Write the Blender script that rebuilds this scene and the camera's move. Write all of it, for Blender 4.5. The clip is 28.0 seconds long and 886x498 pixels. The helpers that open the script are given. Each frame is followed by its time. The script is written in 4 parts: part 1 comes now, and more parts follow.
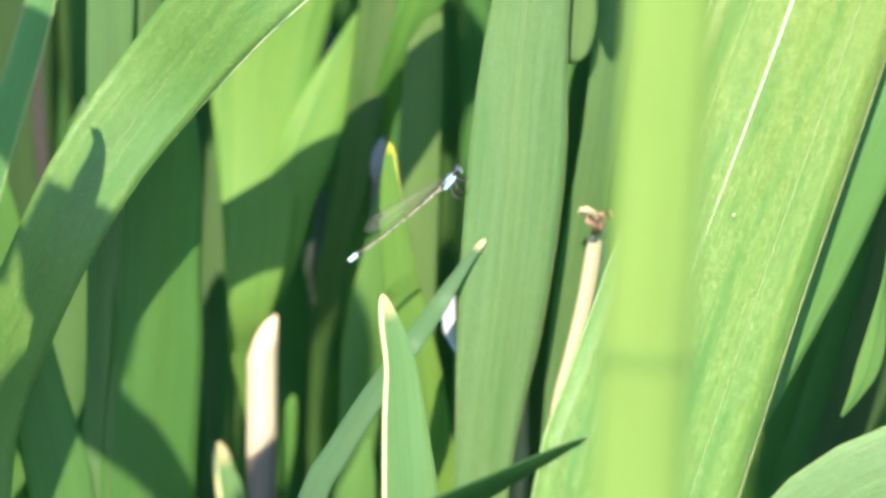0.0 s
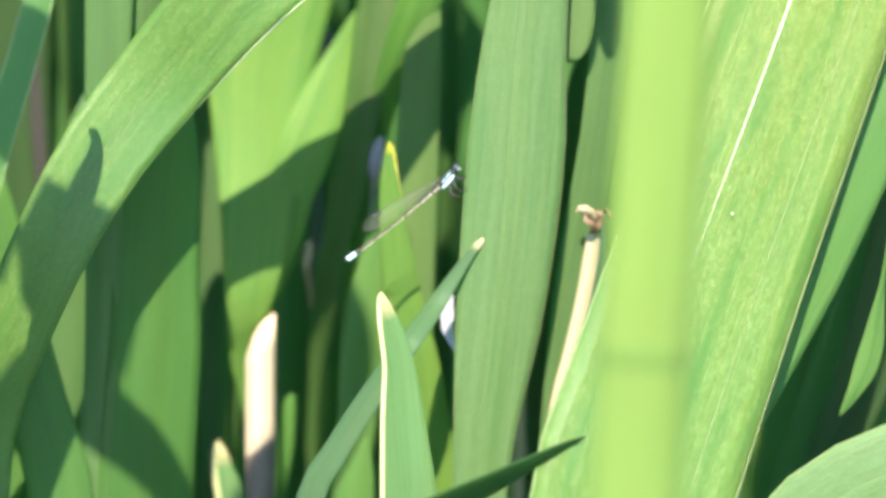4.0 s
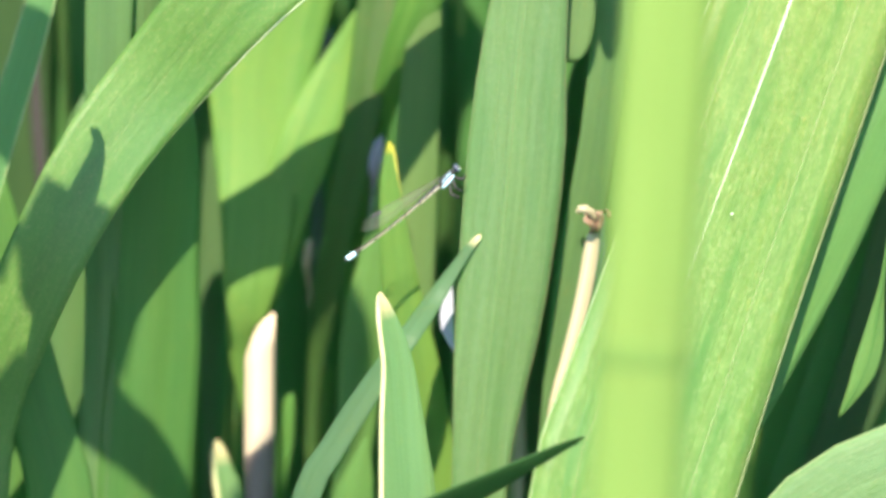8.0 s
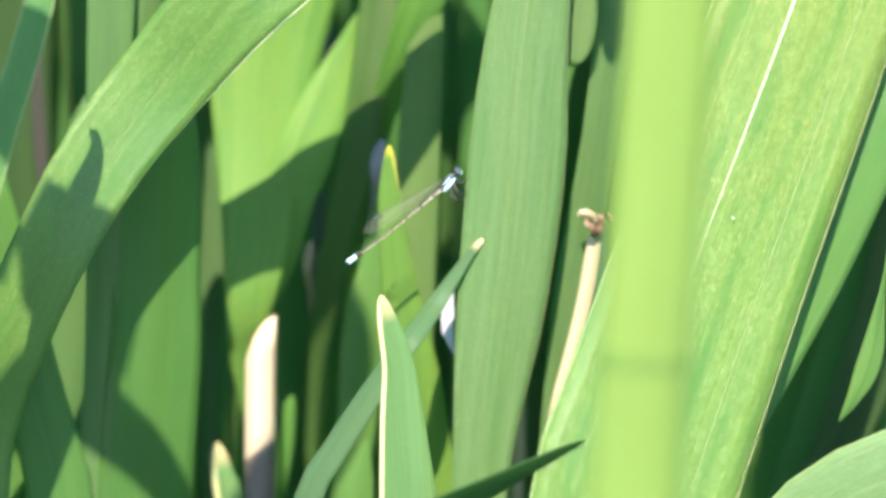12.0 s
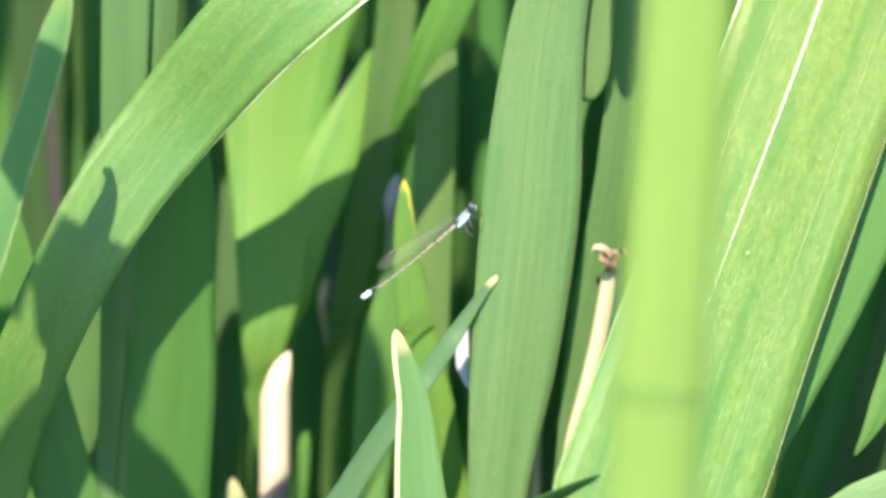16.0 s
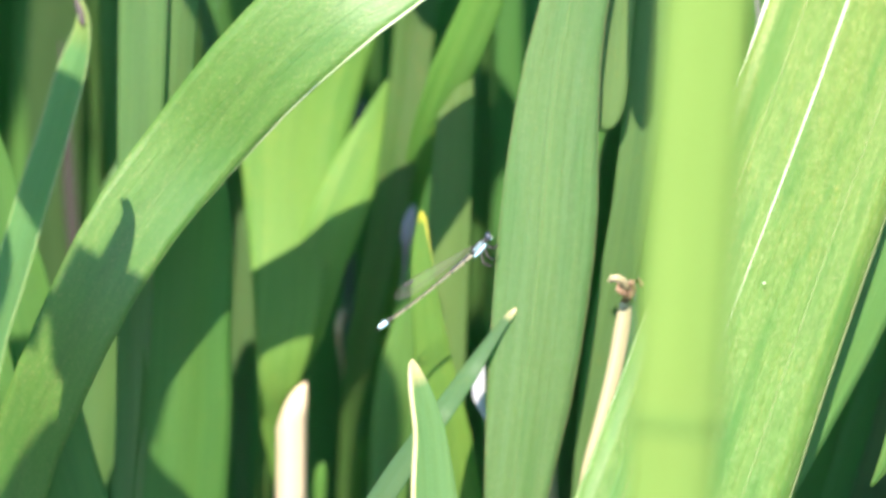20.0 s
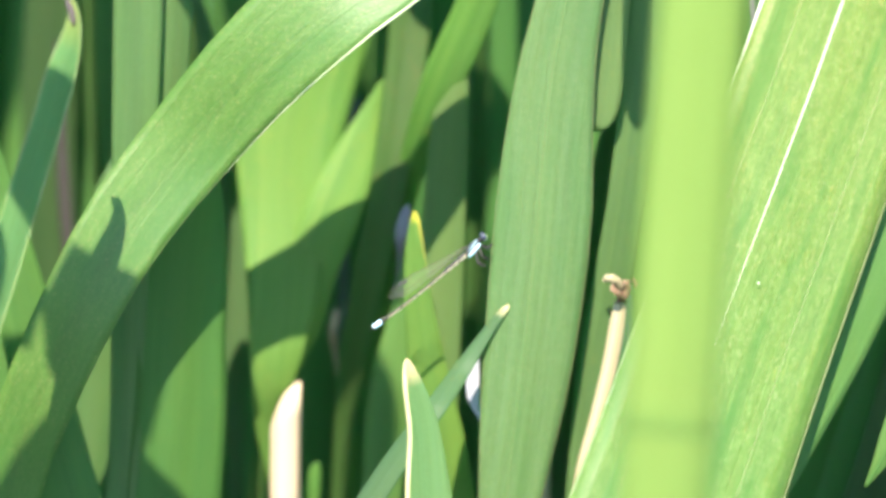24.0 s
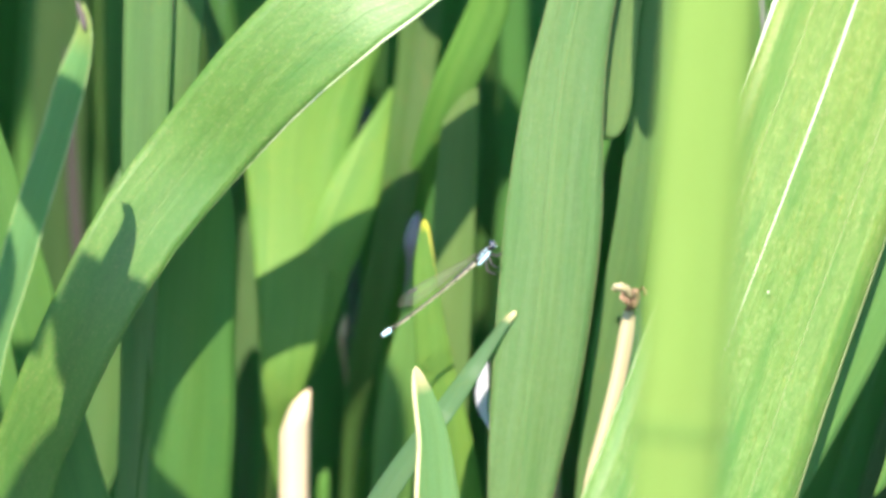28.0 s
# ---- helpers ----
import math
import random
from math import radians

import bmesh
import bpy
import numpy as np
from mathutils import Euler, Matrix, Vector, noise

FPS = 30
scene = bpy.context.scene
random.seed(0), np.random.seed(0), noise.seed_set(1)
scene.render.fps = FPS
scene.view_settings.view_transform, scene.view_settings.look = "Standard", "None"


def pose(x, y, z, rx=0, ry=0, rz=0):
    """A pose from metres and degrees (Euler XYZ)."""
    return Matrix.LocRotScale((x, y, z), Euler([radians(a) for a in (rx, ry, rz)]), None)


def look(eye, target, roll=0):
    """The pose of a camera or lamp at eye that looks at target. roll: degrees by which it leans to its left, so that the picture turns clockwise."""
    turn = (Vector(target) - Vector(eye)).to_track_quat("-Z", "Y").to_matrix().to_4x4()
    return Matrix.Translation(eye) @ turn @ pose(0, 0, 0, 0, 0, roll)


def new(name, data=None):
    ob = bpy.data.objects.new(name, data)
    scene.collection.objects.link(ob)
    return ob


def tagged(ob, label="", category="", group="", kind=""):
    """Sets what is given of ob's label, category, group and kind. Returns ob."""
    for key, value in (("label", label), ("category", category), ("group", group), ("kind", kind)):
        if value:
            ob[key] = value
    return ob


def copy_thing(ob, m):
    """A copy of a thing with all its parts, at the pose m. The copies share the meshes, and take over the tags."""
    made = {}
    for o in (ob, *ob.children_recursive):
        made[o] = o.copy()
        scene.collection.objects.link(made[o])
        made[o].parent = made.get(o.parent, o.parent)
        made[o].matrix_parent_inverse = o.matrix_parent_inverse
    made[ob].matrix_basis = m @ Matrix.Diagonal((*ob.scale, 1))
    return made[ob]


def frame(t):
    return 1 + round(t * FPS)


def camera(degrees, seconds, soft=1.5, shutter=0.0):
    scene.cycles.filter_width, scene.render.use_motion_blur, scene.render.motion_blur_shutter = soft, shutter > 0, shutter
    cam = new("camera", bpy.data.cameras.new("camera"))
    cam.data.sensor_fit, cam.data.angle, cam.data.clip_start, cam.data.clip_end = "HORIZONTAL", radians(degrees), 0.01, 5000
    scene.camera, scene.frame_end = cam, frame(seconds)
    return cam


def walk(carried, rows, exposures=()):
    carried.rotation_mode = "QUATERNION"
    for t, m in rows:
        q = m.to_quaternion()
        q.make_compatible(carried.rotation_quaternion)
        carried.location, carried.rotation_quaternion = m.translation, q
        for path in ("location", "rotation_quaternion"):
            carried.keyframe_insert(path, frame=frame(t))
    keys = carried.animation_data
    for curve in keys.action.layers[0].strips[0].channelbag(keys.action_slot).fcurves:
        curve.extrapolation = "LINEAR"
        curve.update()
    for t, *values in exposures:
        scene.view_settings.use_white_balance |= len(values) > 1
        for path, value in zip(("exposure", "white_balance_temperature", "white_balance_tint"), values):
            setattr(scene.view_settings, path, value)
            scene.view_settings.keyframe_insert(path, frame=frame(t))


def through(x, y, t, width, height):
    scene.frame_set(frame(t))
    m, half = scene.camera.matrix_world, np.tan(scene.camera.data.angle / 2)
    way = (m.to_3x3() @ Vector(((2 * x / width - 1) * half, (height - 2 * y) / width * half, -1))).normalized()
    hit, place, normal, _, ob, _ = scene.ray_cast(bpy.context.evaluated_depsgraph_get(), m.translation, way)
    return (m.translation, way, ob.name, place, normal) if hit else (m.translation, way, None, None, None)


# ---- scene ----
# A damselfly on a stand of broad marsh leaves, seen through a long lens from about 1.2 m.
# Millimetres in the tables, metres in the world; the camera looks along +y and slightly down.
cam = camera(8.578, 28.0, soft=3.3)
cam.data.dof.use_dof, cam.data.dof.focus_distance, cam.data.dof.aperture_fstop = True, 1.190, 7.0
SWING = [  # seconds, aim across and up and sink of the eye in mm, lean in degrees
    (0, 0.000, 420.000, -0.000, 0.04),
    (0.5, 0.066, 419.956, 0.013, 0.04),
    (1, 0.159, 419.909, 0.027, 0.05),
    (1.5, 0.260, 419.880, 0.035, 0.06),
    (2, 0.305, 419.867, 0.039, 0.07),
    (2.5, 0.295, 419.851, 0.044, 0.05),
    (3, 0.283, 419.810, 0.056, 0.04),
    (3.5, 0.293, 419.728, 0.080, 0.04),
    (5.5, 0.529, 419.887, 0.033, -0.02),
    (6, 0.529, 419.893, 0.032, 0.02),
    (6.5, 0.520, 419.847, 0.045, 0.04),
    (7, 0.497, 419.747, 0.075, 0.08),
    (7.5, 0.462, 419.693, 0.091, 0.12),
    (8, 0.401, 419.700, 0.089, 0.15),
    (8.5, 0.323, 419.731, 0.080, 0.18),
    (9, 0.237, 419.776, 0.066, 0.19),
    (9.5, 0.141, 419.862, 0.041, 0.21),
    (10, 0.057, 419.972, 0.008, 0.24),
    (10.5, 0.029, 420.057, -0.017, 0.28),
    (11, 0.097, 420.112, -0.033, 0.28),
    (11.5, 0.184, 420.200, -0.059, 0.32),
    (12, 0.183, 420.369, -0.109, 0.33),
    (12.5, 0.130, 420.546, -0.162, 0.35),
    (14.5, -0.579, 423.307, -0.978, 0.20),
    (15, -1.136, 424.641, -1.373, 0.19),
    (15.5, -1.912, 426.104, -1.806, 0.19),
    (16, -2.819, 427.686, -2.275, 0.20),
    (16.5, -3.682, 429.173, -2.715, 0.21),
    (17, -4.443, 430.369, -3.070, 0.21),
    (17.5, -5.034, 431.269, -3.336, 0.24),
    (18, -5.412, 431.964, -3.543, 0.26),
    (18.5, -5.652, 432.536, -3.712, 0.27),
    (19, -5.848, 433.043, -3.862, 0.29),
    (19.5, -6.032, 433.511, -4.001, 0.26),
    (20, -6.202, 433.923, -4.123, 0.23),
    (20.5, -6.311, 434.282, -4.230, 0.24),
    (21, -6.253, 434.596, -4.323, 0.23),
    (21.5, -6.025, 434.852, -4.399, 0.21),
    (23.5, -4.967, 433.512, -4.002, 0.32),
    (24, -5.078, 433.838, -4.098, 0.34),
    (24.5, -5.306, 434.116, -4.181, 0.35),
    (25, -5.641, 434.354, -4.251, 0.39),
    (25.5, -5.971, 434.574, -4.317, 0.41),
    (26, -6.239, 434.782, -4.378, 0.43),
    (26.5, -6.481, 434.972, -4.435, 0.45),
    (27, -6.672, 435.154, -4.489, 0.46),
    (27.5, -6.837, 435.341, -4.544, 0.45),
    (28, -7.060, 435.518, -4.597, 0.46),
]
walk(cam, [(t, look((0, -1.2, 0.589 + sink / 1000), (ax / 1000, 0, az / 1000), lean)) for t, ax, az, sink, lean in SWING]
)
scene.view_settings.exposure = 2.12

# ---- light
TO_SUN = Vector((-0.15, -0.90, 1.0)).normalized()
world = bpy.data.worlds.new("world")
scene.world = world
world.use_nodes = True
wn = world.node_tree.nodes
sky = wn.new("ShaderNodeTexSky")
sky.sky_type, sky.sun_disc = "NISHITA", False
sky.sun_elevation = math.asin(TO_SUN.z)
sky.dust_density, sky.ozone_density = 0.0, 4.0
sky.sun_rotation = math.atan2(TO_SUN.x, TO_SUN.y)
world.node_tree.links.new(sky.outputs[0], wn["Background"].inputs[0])
wn["Background"].inputs[1].default_value = 0.138
sun_data = bpy.data.lights.new("sun", "SUN")
sun_data.energy, sun_data.angle, sun_data.color = 4.4, radians(0.53), (1.0, 0.882, 0.775)
sun = new("sun", sun_data)
sun.matrix_world = look(TO_SUN * 5, (0, 0, 0))


# ---- materials
def shader(name):
    m = bpy.data.materials.new(name)
    m.use_nodes = True
    nt = m.node_tree
    return m, nt, nt.nodes["Principled BSDF"], nt.nodes["Material Output"]


def math_node(nt, op, a, b=None):
    n = nt.nodes.new("ShaderNodeMath")
    n.operation = op
    for i, v in enumerate((a, b)):
        if v is None:
            continue
        if isinstance(v, (int, float)):
            n.inputs[i].default_value = v
        else:
            nt.links.new(v, n.inputs[i])
    return n.outputs[0]


def mix_colour(nt, fac, a, b, blend="MIX"):
    n = nt.nodes.new("ShaderNodeMix")
    n.data_type, n.blend_type = "RGBA", blend
    for i, v in ((0, fac), (6, a), (7, b)):
        if isinstance(v, (int, float)):
            n.inputs[i].default_value = v
        elif isinstance(v, tuple):
            n.inputs[i].default_value = (*v, 1)
        else:
            nt.links.new(v, n.inputs[i])
    return n.outputs[2]


def ramp(nt, v, lo, hi):
    n = nt.nodes.new("ShaderNodeMapRange")
    n.inputs[1].default_value, n.inputs[2].default_value = lo, hi
    nt.links.new(v, n.inputs[0])
    return n.outputs[0]


def streaks(nt, across, along, detail=3.0):
    """Noise drawn out along the blade, from the blade's own metres."""
    uv = nt.nodes.new("ShaderNodeUVMap")
    mp = nt.nodes.new("ShaderNodeMapping")
    mp.inputs["Scale"].default_value = (across, along, 1)
    nt.links.new(uv.outputs[0], mp.inputs[0])
    info = nt.nodes.new("ShaderNodeObjectInfo")
    sh = math_node(nt, "MULTIPLY", info.outputs["Random"], 37.0)
    cx = nt.nodes.new("ShaderNodeCombineXYZ")
    nt.links.new(sh, cx.inputs[1]), nt.links.new(sh, cx.inputs[2])
    ad = nt.nodes.new("ShaderNodeVectorMath")
    nt.links.new(mp.outputs[0], ad.inputs[0]), nt.links.new(cx.outputs[0], ad.inputs[1])
    n = nt.nodes.new("ShaderNodeTexNoise")
    n.inputs["Scale"].default_value, n.inputs["Detail"].default_value = 1.0, detail
    nt.links.new(ad.outputs[0], n.inputs["Vector"])
    return n.outputs["Fac"]


def speckle(nt, scale, detail=4.0):
    tc = nt.nodes.new("ShaderNodeTexCoord")
    n = nt.nodes.new("ShaderNodeTexNoise")
    n.inputs["Scale"].default_value, n.inputs["Detail"].default_value = scale, detail
    nt.links.new(tc.outputs["Object"], n.inputs["Vector"])
    return n.outputs["Fac"]


def leaf_material(name, base, pale, yellow, rough=0.42, through=0.42, flecked=.45, tip=None, grainy=.32, gloss=.12, streaky=1.0, grain_size=2300, ageing=None, through_tint=(.17, .68, .24), pebbly=0.0):
    """Parallel-veined leaf: fine and coarse streaks, yellow flecks, a soft gloss, light passing through."""
    m, nt, bsdf, out = shader(name)
    gain = .56 / (1 - through)  # what passes through is not sent back
    base, pale, yellow = (tuple(v * gain for v in c) for c in (base, pale, yellow))
    fine, coarse, blotch = streaks(nt, 2600, 14), streaks(nt, 420, 5), speckle(nt, 160)
    c = mix_colour(nt, ramp(nt, coarse, .36, .66), base, pale)
    dark = tuple(v * .66 for v in base)
    c = mix_colour(nt, math_node(nt, "MULTIPLY", ramp(nt, fine, .46, .66), .5 * streaky), c, dark)
    flecks = math_node(nt, "MULTIPLY", ramp(nt, streaks(nt, 2200, 420), .52, .68), ramp(nt, blotch, .45, .65))
    c = mix_colour(nt, math_node(nt, "MULTIPLY", flecks, flecked), c, yellow)
    bands = ramp(nt, streaks(nt, 170, 7), .45, .68)
    c = mix_colour(nt, math_node(nt, "MULTIPLY", bands, flecked * .9), c, (base[0] * 1.45, base[1] * 1.12, base[2] * .8))
    grain = ramp(nt, speckle(nt, grain_size, 2.0), .35, .65)
    c = mix_colour(nt, math_node(nt, "MULTIPLY", grain, grainy), c, tuple(v * 1.3 for v in pale))
    blot = ramp(nt, streaks(nt, 760, 30), .42, .68)
    c = mix_colour(nt, math_node(nt, "MULTIPLY", blot, grainy * .8 * streaky), c, dark)
    if pebbly:
        # small raised cells between the veins, paler or greener one by one
        cells = ramp(nt, streaks(nt, 1500, 420, 2.0), .36, .64)
        c = mix_colour(nt, math_node(nt, "MULTIPLY", cells, pebbly), c, tuple(v * 1.32 for v in pale))
        specks = ramp(nt, streaks(nt, 3800, 1300, 1.0), .56, .74)
        c = mix_colour(nt, math_node(nt, "MULTIPLY", specks, pebbly * .45), c, (.60, .54, .26))
        mottle = ramp(nt, streaks(nt, 1900, 620, 3.0), .46, .60)
        c = mix_colour(nt, math_node(nt, "MULTIPLY", mottle, pebbly * .62), c, (base[0] * .72, base[1] * .86, base[2] * .50))
        greens = ramp(nt, streaks(nt, 260, 24), .50, .66)
        c = mix_colour(nt, math_node(nt, "MULTIPLY", greens, pebbly * 1.1), c, (base[0] * .62, base[1] * .92, base[2] * .9))
    if ageing:
        # the blade is younger and greener towards its base
        uv = nt.nodes.new("ShaderNodeUVMap")
        xyz = nt.nodes.new("ShaderNodeSeparateXYZ")
        nt.links.new(uv.outputs[0], xyz.inputs[0])
        c = mix_colour(nt, ramp(nt, xyz.outputs[1], *ageing), c, mix_colour(nt, 1.0, c, (.80, .95, .96), "MULTIPLY"))
    info = nt.nodes.new("ShaderNodeObjectInfo")
    hsv = nt.nodes.new("ShaderNodeHueSaturation")
    nt.links.new(math_node(nt, "ADD", math_node(nt, "MULTIPLY", info.outputs["Random"], .024), .488), hsv.inputs["Hue"])
    nt.links.new(math_node(nt, "ADD", math_node(nt, "MULTIPLY", info.outputs["Random"], -.22), 1.1), hsv.inputs["Value"])
    nt.links.new(c, hsv.inputs["Color"])
    c = hsv.outputs[0]
    if tip:
        # the tip has dried: its colour gives way to green over a few millimetres, unevenly
        colour, full, gone = tip
        uv = nt.nodes.new("ShaderNodeUVMap")
        xyz = nt.nodes.new("ShaderNodeSeparateXYZ")
        nt.links.new(uv.outputs[0], xyz.inputs[0])
        along = math_node(nt, "ADD", xyz.outputs[1], math_node(nt, "MULTIPLY", math_node(nt, "SUBTRACT", coarse, .5), .002))
        c = mix_colour(nt, ramp(nt, along, full, gone), colour, c)
    nt.links.new(c, bsdf.inputs["Base Color"])
    bsdf.inputs["Specular IOR Level"].default_value = gloss
    r = math_node(nt, "ADD", math_node(nt, "MULTIPLY", coarse, .25), rough - .12)
    nt.links.new(r, bsdf.inputs["Roughness"])
    bump = nt.nodes.new("ShaderNodeBump")
    bump.inputs["Strength"].default_value, bump.inputs["Distance"].default_value = .5 * streaky, .00024
    nt.links.new(math_node(nt, "ADD", math_node(nt, "ADD", fine, math_node(nt, "MULTIPLY", grain, grainy * .35)), math_node(nt, "MULTIPLY", coarse, 1.4)), bump.inputs["Height"])
    nt.links.new(bump.outputs[0], bsdf.inputs["Normal"])
    tr = nt.nodes.new("ShaderNodeBsdfTranslucent")
    nt.links.new(mix_colour(nt, .8, c, through_tint), tr.inputs[0])
    nt.links.new(bump.outputs[0], tr.inputs["Normal"])
    mx = nt.nodes.new("ShaderNodeMixShader")
    mx.inputs[0].default_value = through
    nt.links.new(bsdf.outputs[0], mx.inputs[1]), nt.links.new(tr.outputs[0], mx.inputs[2])
    nt.links.new(mx.outputs[0], out.inputs[0])
    return m


def plain_material(name, base, other, rough=.5, scale=220.0, metal=0.0, bump_mm=.1, grain=None):
    m, nt, bsdf, out = shader(name)
    n = streaks(nt, *grain) if grain else speckle(nt, scale)
    nt.links.new(mix_colour(nt, ramp(nt, n, .35, .65), base, other), bsdf.inputs["Base Color"])
    bsdf.inputs["Roughness"].default_value, bsdf.inputs["Metallic"].default_value = rough, metal
    b = nt.nodes.new("ShaderNodeBump")
    b.inputs["Strength"].default_value, b.inputs["Distance"].default_value = .5, bump_mm / 1000
    nt.links.new(n, b.inputs["Height"]), nt.links.new(b.outputs[0], bsdf.inputs["Normal"])
    return m


FRESH = leaf_material("fresh_leaf", (.080, .170, .042), (.096, .188, .056), (.18, .22, .045), .45)
MIDGREEN = leaf_material("mid_green_leaf", (.074, .156, .034), (.088, .174, .044), (.15, .19, .04), .45)
MATT = leaf_material("matt_leaf", (.104, .174, .056), (.122, .200, .084), (.18, .22, .05), .5, gloss=.25, pebbly=.3, streaky=1.2)
BLUE = leaf_material("grey_green_leaf", (.072, .146, .050), (.090, .166, .064), (.15, .17, .04), .45)
DEEP = leaf_material("deep_green_leaf", (.054, .138, .034), (.068, .154, .042), (.12, .15, .03), .42)
LIME = leaf_material("yellow_green_leaf", (.074, .180, .036), (.124, .220, .050), (.24, .26, .04), .5, through_tint=(.26, .68, .16))
ARCHED = leaf_material("glossy_leaf", (.063, .146, .024), (.084, .170, .034), (.17, .22, .045), .50, .42, .3, gloss=.55, streaky=.8, grain_size=1500, grainy=.5, pebbly=.45)
DUSK = leaf_material("dusky_leaf", (.060, .112, .042), (.074, .128, .052), (.13, .14, .04), .5)
SAGE = leaf_material("sage_leaf", (.086, .150, .050), (.104, .170, .062), (.17, .18, .04), .5)
BROAD = leaf_material("flecked_leaf", (.120, .182, .030), (.144, .204, .046), (.32, .28, .05), .5, .42, .85, grainy=.4, gloss=.3, grain_size=1700, ageing=(.29, .38), pebbly=.6, streaky=.8)
TIP_YELLOW = leaf_material("leaf_with_yellow_tip", (.084, .168, .032), (.098, .186, .040), (.2, .22, .035), .45, tip=((.42, .38, .04), .001, .003))
TIP_CREAM = leaf_material("leaf_with_cream_tip", (.126, .226, .082), (.146, .246, .100), (.2, .22, .05), .45, tip=((.52, .42, .22), .002, .006))
TIP_BENT = leaf_material("bluish_leaf_with_cream_tip", (.066, .128, .060), (.084, .148, .076), (.15, .18, .04), .45, tip=((.58, .48, .26), .001, .0035))
TIP_BROWN = leaf_material("leaf_with_withered_tip", (.072, .178, .064), (.088, .196, .078), (.18, .2, .04), .45, tip=((.22, .25, .06), .003, .011))
ASH = plain_material("ash_dead_leaf", (.26, .26, .29), (.36, .36, .39), .7, grain=(700, 8))
SLATE = plain_material("slate_dead_leaf", (.10, .096, .105), (.15, .145, .155), .7, grain=(700, 8))
VEIN = plain_material("pale_vein", (.17, .27, .08), (.22, .30, .12), .5)
GREY = plain_material("grey_dead_leaf", (.045, .048, .058), (.070, .074, .086), .7, grain=(700, 8))
# dead stalk made nearly black: its shade is put into the colour
STALK_SHADE = plain_material("shade_toned_stalk", (.014, .012, .009), (.024, .020, .015), .8, grain=(700, 8))
# the cane's lower part: a cast shadow put into the colour
CANE_SHADOW = plain_material("cane_in_shadow", (.080, .060, .046), (.13, .10, .078), .7, grain=(900, 8))
BONE = plain_material("bleached_cane", (.37, .28, .175), (.46, .36, .235), .6, grain=(900, 8))
OLIVE = leaf_material("olive_leaf", (.042, .084, .020), (.054, .100, .028), (.16, .14, .05), .5)
# leaf green darkened, so the shade within the clump is in the colour
DARK = leaf_material("shade_toned_leaf", (.030, .066, .022), (.040, .080, .028), (.07, .09, .03), .4, .3)
STEM = leaf_material("stem_green", (.152, .250, .054), (.166, .265, .064), (.18, .26, .06), .75, .35, .2)
STRAW = plain_material("dry_straw", (.24, .205, .11), (.32, .28, .17), .6, grain=(1200, 10))
BROWN = plain_material("withered_brown", (.10, .055, .03), (.22, .14, .08), .7)
CREAM = plain_material("cream_margin", (.36, .37, .17), (.44, .43, .22), .5)
YELLOW = plain_material("yellow_tip", (.45, .40, .05), (.36, .36, .06), .5)
# pale margin of the arched leaf, with its sheen put into the colour
SILVER = plain_material("silvery_margin_and_sheen", (.24, .31, .15), (.32, .38, .22), .4)
WHITE = plain_material("white_vein", (.38, .44, .28), (.50, .54, .40), .4)
MARGIN = plain_material("green_margin", (.12, .21, .06), (.16, .24, .09), .5)
DRY = plain_material("dry_margin", (.22, .24, .11), (.16, .18, .07), .5)
WITHER = plain_material("withered_tip", (.045, .036, .034), (.13, .11, .10), .8, grain=(1500, 60))
SHEATH = plain_material("sheath", (.16, .20, .07), (.24, .24, .11), .5, grain=(900, 6))
MUD = plain_material("wet_mud", (.016, .018, .012), (.030, .029, .020), .55, 30, bump_mm=4)
TAN = plain_material("tan_margin", (.12, .12, .045), (.18, .17, .07), .6)
MATS = {"TAN": TAN, "CREAM": CREAM, "YELLOW": YELLOW, "SILVER": SILVER, "MARGIN": MARGIN, "WHITE": WHITE, "VEIN": VEIN, "BROWN": BROWN, "DRY": DRY}


# ---- builders
def mesh_object(name, verts, faces, material, parent=None, uvs=None, label="", smooth=True):
    me = bpy.data.meshes.new(name)
    me.from_pydata(verts, [], faces)
    if uvs is not None:
        layer = me.uv_layers.new(name="UVMap")
        idx = np.empty(len(me.loops), int)
        me.loops.foreach_get("vertex_index", idx)
        layer.data.foreach_set("uv", np.asarray(uvs, float)[idx].ravel())
    me.polygons.foreach_set("use_smooth", [smooth] * len(me.polygons))
    me.materials.append(material)
    me.update()
    ob = new(name, me)
    if parent:
        ob.parent = parent
    return tagged(ob, label)


def part(name, bm, material, parent, label=""):
    me = bpy.data.meshes.new(name)
    bmesh.ops.recalc_face_normals(bm, faces=bm.faces)
    bm.to_mesh(me)
    bm.free()
    me.polygons.foreach_set("use_smooth", [True] * len(me.polygons))
    me.materials.append(material)
    ob = new(name, me)
    ob.parent = parent
    return tagged(ob, label)


